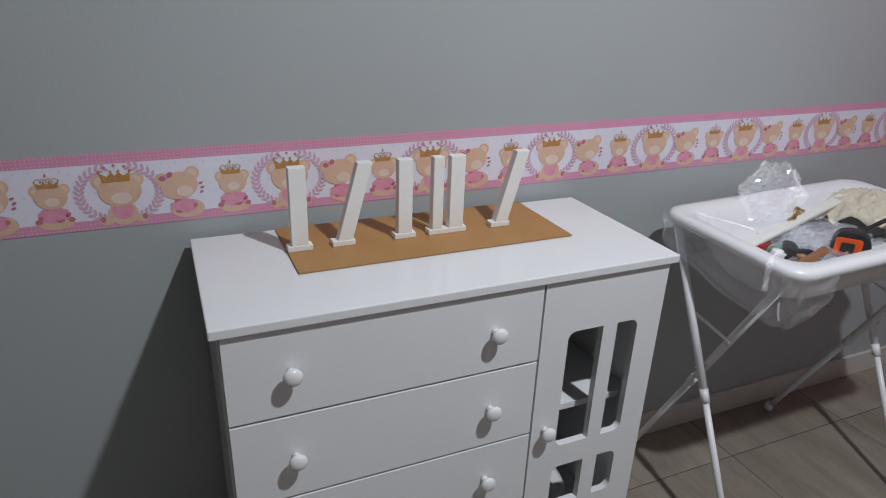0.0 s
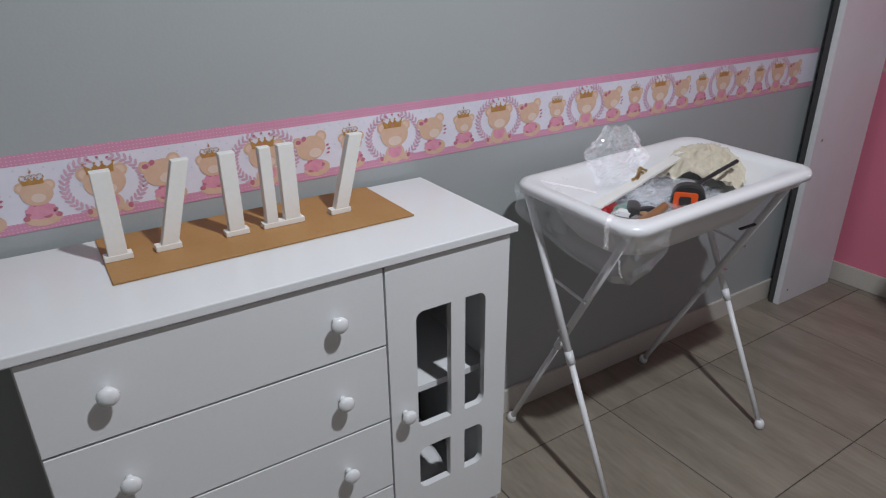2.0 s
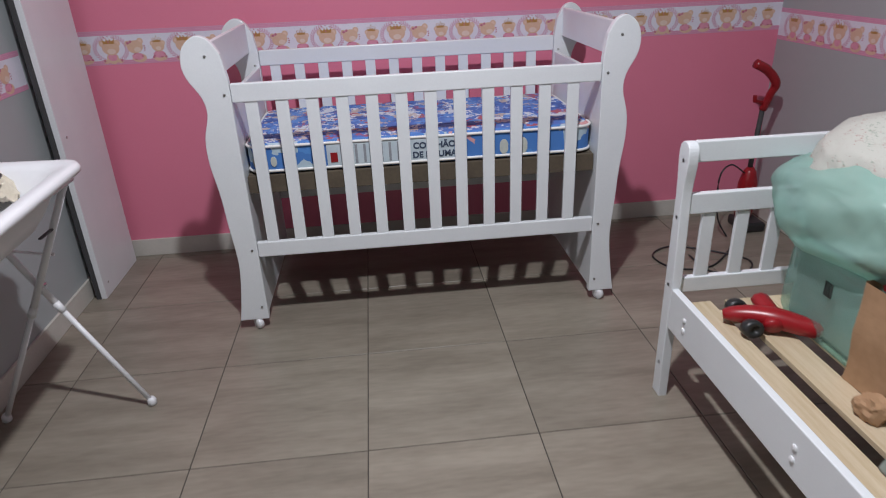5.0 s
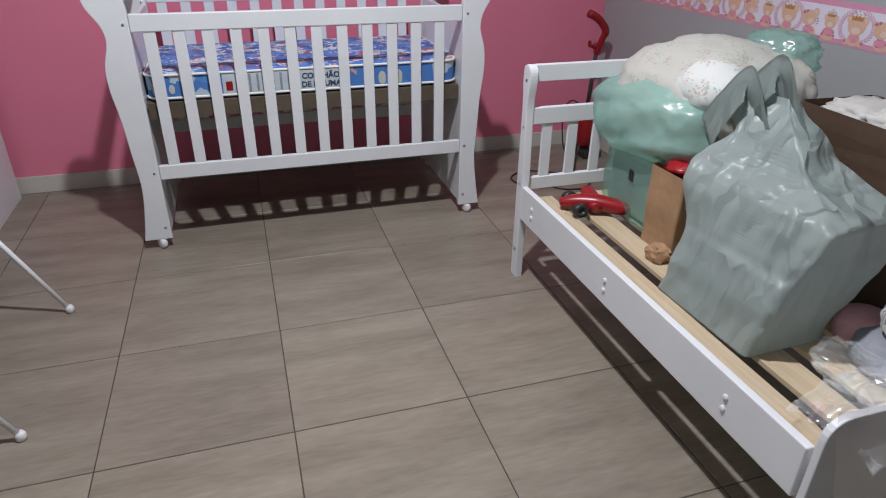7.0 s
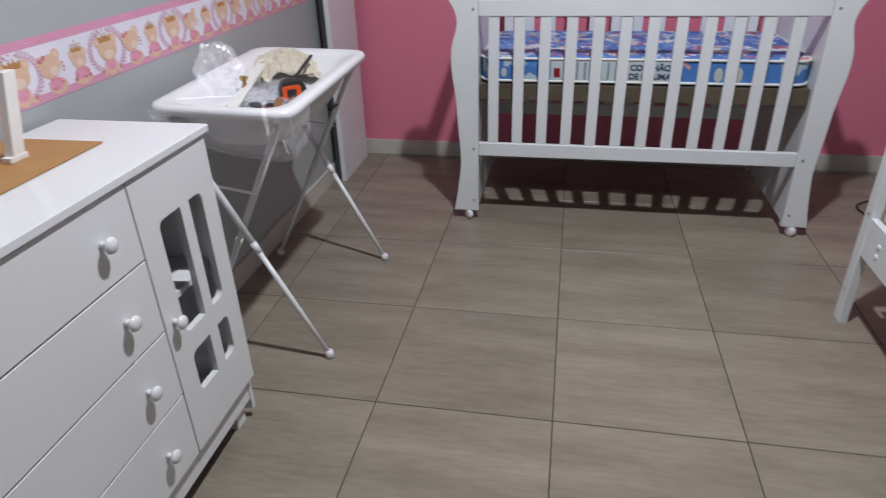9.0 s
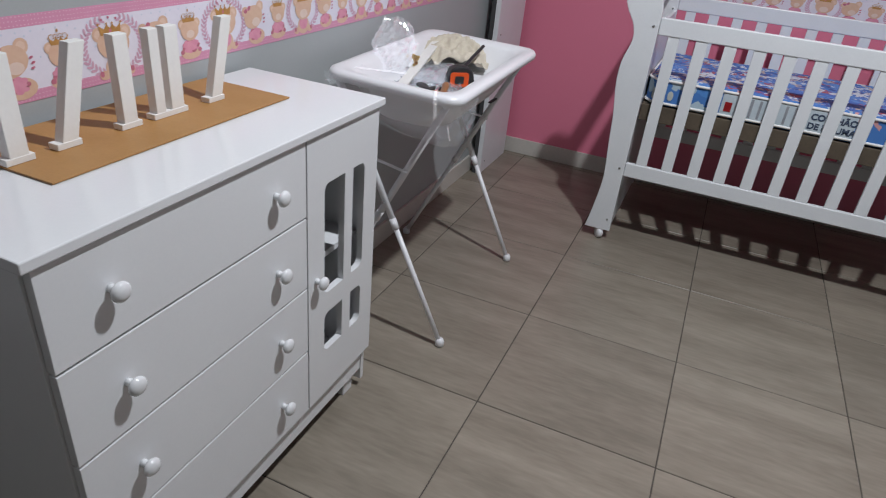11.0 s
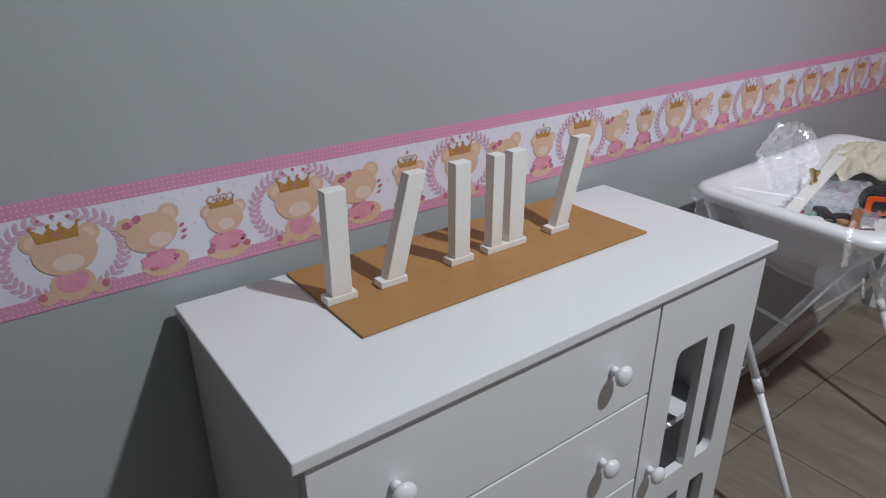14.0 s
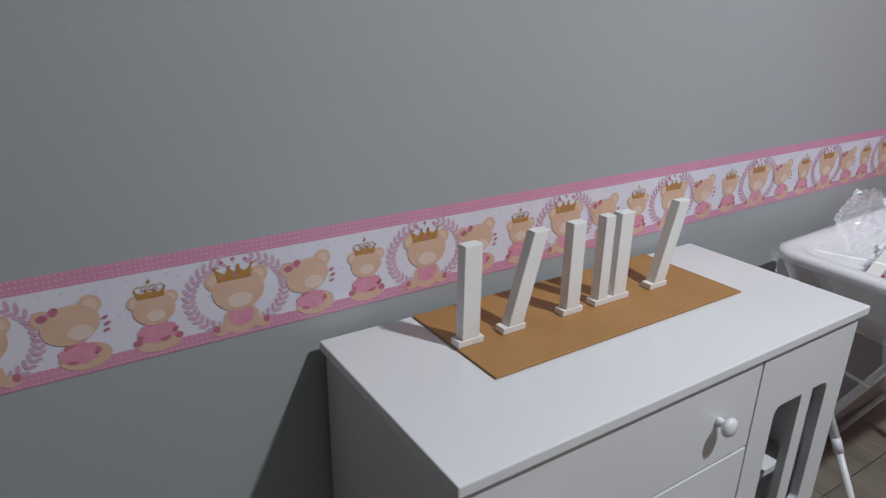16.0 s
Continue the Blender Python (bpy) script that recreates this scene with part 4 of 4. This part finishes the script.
creased_fold([(1.215, -0.42, 0.846), (1.178, -0.43, 0.828), (1.171, -0.435, 0.80), (1.169, -0.44, 0.765)], 0.013, 3, "bright creased fold of clear film over the rim")
creased_fold([(1.177, -0.475, 0.752), (1.175, -0.48, 0.73), (1.177, -0.486, 0.712)], 0.006, 6, "small creased fold at the hanging film's hem")
creased_fold([(1.215, -0.16, 0.846), (1.262, -0.25, 0.842), (1.28, -0.29, 0.840)], 0.005, 12, "thin creased line of film along the rim")

# ---- what lies on the bed ----
SZ = 0.351


CREASE = Euler((0.7, 0.5, 0.4)).to_matrix()


def facets(q):
    """Piecewise flat relief with straight creases, as thin film folds."""
    return noise.voronoi(CREASE @ q, distance_metric="MANHATTAN")[0][0]


def bag_body(base, top, height, seed, wr=0.012, rows=16, per=9, between=(), dent=0.0, pleats=0.0):
    """A carrier bag: a soft square tube from the base outline to the top outline, with creases; outlines are centre, size, turn.
    between: further outlines with their share of the height; dent: large soft folds."""
    b = bmesh.new()
    keys = [(0.0, base), *between, (1.0, top)]
    rings = []
    for j in range(rows + 1):
        t = j / rows
        k = max(i for i in range(len(keys) - 1) if keys[i][0] <= t)
        f = (t - keys[k][0]) / (keys[k + 1][0] - keys[k][0])
        ring = []
        for x, y in rounded(1, 1, 0.06, per):
            pos = []
            for (cx, cy, w, d, a) in (keys[k][1], keys[k + 1][1]):
                c, s = math.cos(radians(a)), math.sin(radians(a))
                pos.append(Vector((cx + x * w * c - y * d * s, cy + x * w * s + y * d * c, 0)))
            p = pos[0].lerp(pos[1], f)
            z = height * t
            q = Vector((p.x * 8 + seed + z * 5, p.y * 8 - z * 6, z * 4 + seed))
            turn = math.atan2(y, x)
            pleat = abs(math.sin(turn * 4.5 + seed + 3 * noise.noise(Vector((turn, z * 6, seed))))) - 0.6
            push = pleats * pleat * t ** 1.5 + wr * (1.4 - 2 * facets(q * 0.42)) + wr * 0.3 * (1.2 - 2 * facets(q * 1.1)) + dent * noise.noise(q * 0.55)
            p += Vector((x, y, 0)).normalized() * push * min(1, 5 * t + 0.1)
            p.z = z + (0.5 * push if 0 < t < 1 else 0)
            ring.append(b.verts.new(p))
        rings.append(ring)
    for u, v in zip(rings, rings[1:]):
        for i in range(len(u)):
            b.faces.new((u[i], u[(i + 1) % len(u)], v[(i + 1) % len(u)], v[i]))
    b.faces.new(rings[0][::-1])
    return b


tote = thing("carrier_bag", (0.74, -2.43, SZ), "large grey-green plastic carrier bag standing on the bed slats", "bag")
part("body", bag_body((0.03, 0.0, 0.36, 0.25, 2), (0.20, -0.115, 0.13, 0.03, 8), 0.55, 1, 0.020, 64, 26, [(0.35, (0.03, -0.06, 0.39, 0.29, 4)), (0.62, (0.035, -0.11, 0.43, 0.29, 6)), (0.80, (0.135, -0.115, 0.26, 0.15, 7))], 0.012, 0.012), TOTE, tote, "", True)


def gathered(points, wide, narrow, seed, depth=0.009):
    """A gathered strip of film along the points: wide at both ends, narrow at the top, with sharp lengthwise pleats."""
    b = bmesh.new()
    pts = [Vector(p) for p in smooth_line(points, 6)]
    rows, n = [], 12
    for i, p in enumerate(pts):
        e = abs(i / (len(pts) - 1) - 0.5) * 2
        d = (pts[min(i + 1, len(pts) - 1)] - pts[max(i - 1, 0)]).normalized()
        w = narrow + (wide - narrow) * e ** 1.6
        side = d.cross(Vector((0.35, 0.93, 0.1))).normalized()
        out = side.cross(d).normalized()
        rows.append([b.verts.new(p + side * w * (k / n - 0.5) + out * depth * ((-1) ** k * (0.5 + noise.noise(Vector((k * 1.7, i * 0.12, seed)))) + 1.5 * noise.noise(Vector((k * 0.4, i * 0.2, seed + 5))))) for k in range(n + 1)])
    for u, v in zip(rows, rows[1:]):
        for k in range(n):
            b.faces.new((u[k], u[k + 1], v[k + 1], v[k]))
    bmesh.ops.solidify(b, geom=b.faces[:], thickness=0.0015)
    return b


for x, y, z, w, sd in ((0.20, -0.115, 0.455, 1.25, 3), (0.25, -0.07, 0.42, 1.2, 8)):
    pts = [(x + 0.075 * w, y + 0.02, z - 0.01), (x + 0.045 * w, y + 0.012, z + 0.07), (x + 0.014, y, z + 0.135), (x - 0.012, y - 0.004, z + 0.137), (x - 0.04 * w, y - 0.01, z + 0.07), (x - 0.07 * w, y - 0.02, z - 0.015)]
    part("handle", gathered(pts, 0.13 * w, 0.085 * w, sd, 0.003), TOTE, tote, "gathered flat carrying handle", True)
kraft = thing("paper_bag", (1.165, -2.50, SZ), "small brown kraft paper bag with a red cloth on top", "bag")
part("body", bag_body((0, 0, 0.15, 0.13, 4), (0.0, 0, 0.16, 0.13, 5), 0.265, 3, 0.006, 8), KRAFT, kraft, "", False)
part("red_cloth", blob((0.12, 0.10, 0.045), 0.2, 3, 2, 3, Matrix.Translation((0, 0, 0.25)), -0.4), RED, kraft, "folded red cloth", True)
scrap = part("paper_scrap", blob((0.07, 0.06, 0.05), 0.3, 3, 6, 3, None, -0.4, 0.2), KRAFT)
scrap.matrix_basis = pose(1.09, -2.40, SZ)
tagged(scrap, "crumpled brown paper scrap on the bed slats", "paper")
pack = thing("wrapped_pack", (1.385, -2.62, SZ), "square pack wrapped in clear mint plastic on the slats", "pack")
part("content", box((-0.165, -0.14, 0), (0.165, 0.14, 0.235), 0.02), PACKG, pack, "dull grey-green pack")
part("film_cover", blob((0.37, 0.325, 0.26), 0.035, 4, 9, 4, None, -0.46, 0.72), MINTC, pack, "clear mint film", True)
for k in range(4):
    part("printed_bar", box((-0.03 + 0.008 * k, 0.166, 0.15), (-0.026 + 0.008 * k, 0.168, 0.19)), BLACK, pack)
duvet = part("folded_duvet", blob((0.58, 0.56, 0.40), 0.06, 2.2, 12, 5, None, -0.36, 0.2), FLORAL, None, "", True)
duvet.matrix_basis = pose(1.39, -2.73, SZ + 0.255, 0, 0, 8)
tagged(duvet, "floral cream duvet folded on the wrapped pack", "duvet")
wrap = blob((0.58, 0.44, 0.29), 0.03, 2.6, 14, 5, None, -0.42, 0.3)
for v in wrap.verts:
    # long sagging folds from the tied corner, and flat creases between them
    fold = abs(noise.noise(Vector((v.co.z * 13 + v.co.x * 4, v.co.y * 3, 4.2)))) - 0.2
    v.co += v.normal * (0.034 * fold + 0.022 * (0.7 - facets(v.co * 6.5)))
    v.co.z = max(v.co.z, 0.0)
mint = part("mint_bag", wrap, MINTF, None, "", True)
mint.matrix_basis = pose(1.41, -2.62, SZ + 0.236, 0, 0, 4)
tagged(mint, "thin mint green plastic bag round the folded duvet", "plastic bag")
film_bag("mint_bag", (0.20, 0.16, 0.15), (1.33, -2.92, SZ + 0.49), 17, "loose mint green plastic film behind the duvet", 20, MINTC, 0.25)
wc = part("white_cloth", blob((0.30, 0.22, 0.17), 0.08, 2.0, 21, 4, None, -0.4), FLORAL2, None, "", True)
wc.matrix_basis = pose(1.24, -2.60, SZ + 0.42, 0, 0, 0)
tagged(wc, "white folded cloth on the mint plastic bag", "cloth")
brown = thing("paper_sack", (0.76, -2.82, SZ), "large brown paper sack holding white papers on the bed", "bag")
part("body", bag_body((0, 0, 0.38, 0.22, -3), (0, 0, 0.46, 0.25, -3), 0.51, 15, 0.008, 10), KRAFT2, brown, "", False)
for k in range(3):
    part("white_paper", blob((0.18, 0.19, 0.08), 0.3, 3.5, 30 + k, 4, Matrix.Translation((-0.10 + 0.1 * k, 0, 0.45)), -0.4, 0.3), TISSUE, brown, "crumpled white papers", True)
part("filling", box((-0.18, -0.10, 0.01), (0.18, 0.10, 0.465), 0.01), KRAFT2, brown)

toy = thing("toy_vehicle", (1.465, -2.375, SZ), "red plastic toy with two black wheels on the slats", "toy", turn=-121)
toy.scale = (1.3, 1.2, 1.1)
part("body", tube(smooth_line([(-0.09, 0, 0.024), (-0.03, 0.004, 0.034), (0.03, 0, 0.034), (0.10, -0.01, 0.024)], 5), [0.012, 0.016, 0.02, 0.022, 0.024, 0.025, 0.026, 0.027, 0.028, 0.028, 0.027, 0.026, 0.025, 0.023, 0.020, 0.014], 10), RED, toy, "", True)
part("arm", tube(smooth_line([(-0.02, 0.07, 0.045), (0.0, 0.02, 0.04), (0.01, -0.03, 0.028)], 5), 0.02, 8), RED, toy, "", True)
for x, y in ((-0.065, 0.045), (-0.03, -0.045)):
    part("wheel", lathe([(0.004, -0.014), (0.02, -0.013), (0.023, -0.006), (0.023, 0.006), (0.02, 0.013), (0.008, 0.012), (0.008, 0.008)], pose(x, y, 0.0235, 80, 0, 30)), BLACK, toy, "black rubber wheel", True)


def chevron(name, a, c):
    m, n, l, p = nodes_of(name)
    co, sp = n.new("ShaderNodeTexCoord"), n.new("ShaderNodeSeparateXYZ")
    l.new(co.outputs["Object"], sp.inputs[0])

    def op(kind, x, y):
        o = n.new("ShaderNodeMath")
        o.operation = kind
        for i, v in enumerate((x, y)):
            if isinstance(v, (int, float)):
                o.inputs[i].default_value = v
            else:
                l.new(v, o.inputs[i])
        return o.outputs[0]
    zig = op("PINGPONG", sp.outputs[0], 0.012)
    s = op("ADD", sp.outputs[1], zig)
    band = op("GREATER_THAN", op("PINGPONG", s, 0.0075), 0.00375)
    mx = n.new("ShaderNodeMix")
    mx.data_type = "RGBA"
    mx.inputs[6].default_value, mx.inputs[7].default_value = (*a, 1), (*c, 1)
    l.new(band, mx.inputs[0])
    l.new(mx.outputs[2], p.inputs["Base Color"])
    p.inputs["Roughness"].default_value = 0.85
    return m


CHEV = chevron("grey_chevron_cloth", (0.58, 0.57, 0.56), (0.22, 0.22, 0.235))
for nm, size, at, mt, sd, lb in (("cushion", (0.26, 0.22, 0.12), (0.40, -2.69, SZ + 0.085), CHEV, 41, "grey and white zigzag cushion in clear film"), ("cushion", (0.13, 0.13, 0.10), (0.565, -2.65, SZ), PINKC, 42, "soft pink cushion under the zigzag cushion"),
                                ("blanket", (0.26, 0.24, 0.10), (0.425, -2.66, SZ), GREYC, 43, "dark grey folded blanket on the bed slats"), ("cushion", (0.24, 0.20, 0.12), (0.44, -2.80, SZ + 0.10), PINKC, 44, "pale pink cushion on top of the pile")):
    ob = part(nm, blob(size, 0.05, 1.6, sd, 4, None, -0.4, 0.25), mt, None, "", True)
    ob.matrix_basis = pose(*at, 0, 0, 20)
    tagged(ob, lb, nm)
film_bag("film_bag", (0.20, 0.14, 0.07), (0.43, -2.51, SZ), 46, "glossy clear plastic bag round the cushions", 10, None, 0.25)
drape([(0.247, -2.20, 0.50), (0.225, -2.32, 0.515), (0.223, -2.55, 0.51), (0.225, -2.80, 0.505), (0.235, -2.98, 0.50)], lambda s: 0.34 + 0.05 * math.sin(9 * s), 4, "clear plastic film wrapped over the bed footboard", 0.018, HAZE, 0.075)
crumpled("loose_film", (0.20, 0.34, 0.05), (0.32, -2.42, 0.37), CLEAR, 9, "crumpled clear packing film on the bed end", "plastic film", 0.03, 12, 24, 10)

# ---- upright red vacuum cleaner in the corner ----
vac = thing("vacuum_cleaner", (2.93, -3.18, 0), "red stick vacuum cleaner leaning in the room corner", "vacuum cleaner")
part("floor_head", box((-0.10, -0.06, 0.0), (0.06, 0.06, 0.05), 0.012), BLACK, vac)
part("body", lathe([(0.02, 0.05), (0.042, 0.07), (0.048, 0.14), (0.045, 0.24), (0.03, 0.30), (0.016, 0.32)], pose(-0.01, 0.02, 0)), RED, vac, "glossy red body", True)
part("tube", tube([(-0.005, 0.02, 0.31), (0.01, -0.005, 0.62)], 0.012), DARK, vac, "dark grey tube", True)
part("handle", tube(smooth_line([(0.01, -0.005, 0.60), (-0.01, -0.02, 0.68), (-0.02, -0.03, 0.73), (-0.02, 0.02, 0.79), (-0.02, 0.085, 0.825)], 5), [0.018] * 8 + [0.021] * 8 + [0.022] * 5, 10), RED, vac, "curved red handle", True)
part("trigger", tube([(0.005, 0.01, 0.635), (-0.01, 0.055, 0.65), (-0.012, 0.058, 0.675)], 0.010, 8), RED, vac)
cord = part("power_cord", tube(smooth_line([(2.86, -3.10, 0.10), (2.80, -3.05, 0.02), (2.66, -2.96, 0.006), (2.50, -2.78, 0.006), (2.52, -2.62, 0.006), (2.66, -2.58, 0.006), (2.74, -2.70, 0.007), (2.66, -2.86, 0.008), (2.52, -2.98, 0.012), (2.42, -2.90, 0.006), (2.46, -2.76, 0.008), (2.62, -2.74, 0.013)], 8), 0.0042, 8), BLACK, None, "", True)
tagged(cord, "thin black power cord looped on the floor", "cord")
cord2 = part("power_cord", tube(smooth_line([(2.90, -3.12, 0.30), (2.86, -3.02, 0.36), (2.84, -2.96, 0.30), (2.84, -2.98, 0.10), (2.80, -3.02, 0.008)], 8), 0.004, 8), BLACK, None, "", True)
tagged(cord2, "black cord loop hanging from the vacuum cleaner", "cord")

# ---- floor tiles, laid on the floor with dark joints ----
TX, TY, PX, PY, JOINT = 1.543, -0.716, 0.517, 0.5205, 0.0034
tile_meshes = {}
for i in range(-10, 5):
    for j in range(-7, 4):
        lo = [max(TX + i * PX + JOINT / 2, X0 + 0.001), max(TY + j * PY + JOINT / 2, Y0 + 0.001)]
        hi = [min(TX + (i + 1) * PX - JOINT / 2, X1 - 0.001), min(TY + (j + 1) * PY - JOINT / 2, -0.001)]
        w, d = round(hi[0] - lo[0], 4), round(hi[1] - lo[1], 4)
        if w < 0.01 or d < 0.01:
            continue
        if (w, d) not in tile_meshes:
            tile_meshes[w, d] = mesh_of(box((0, 0, -0.008), (w, d, 0.0), 0.0012, None, 1), "tile", TILE)
        t = new("tile", tile_meshes[w, d])
        t.parent = floor
        t.location = (lo[0], lo[1], 0)
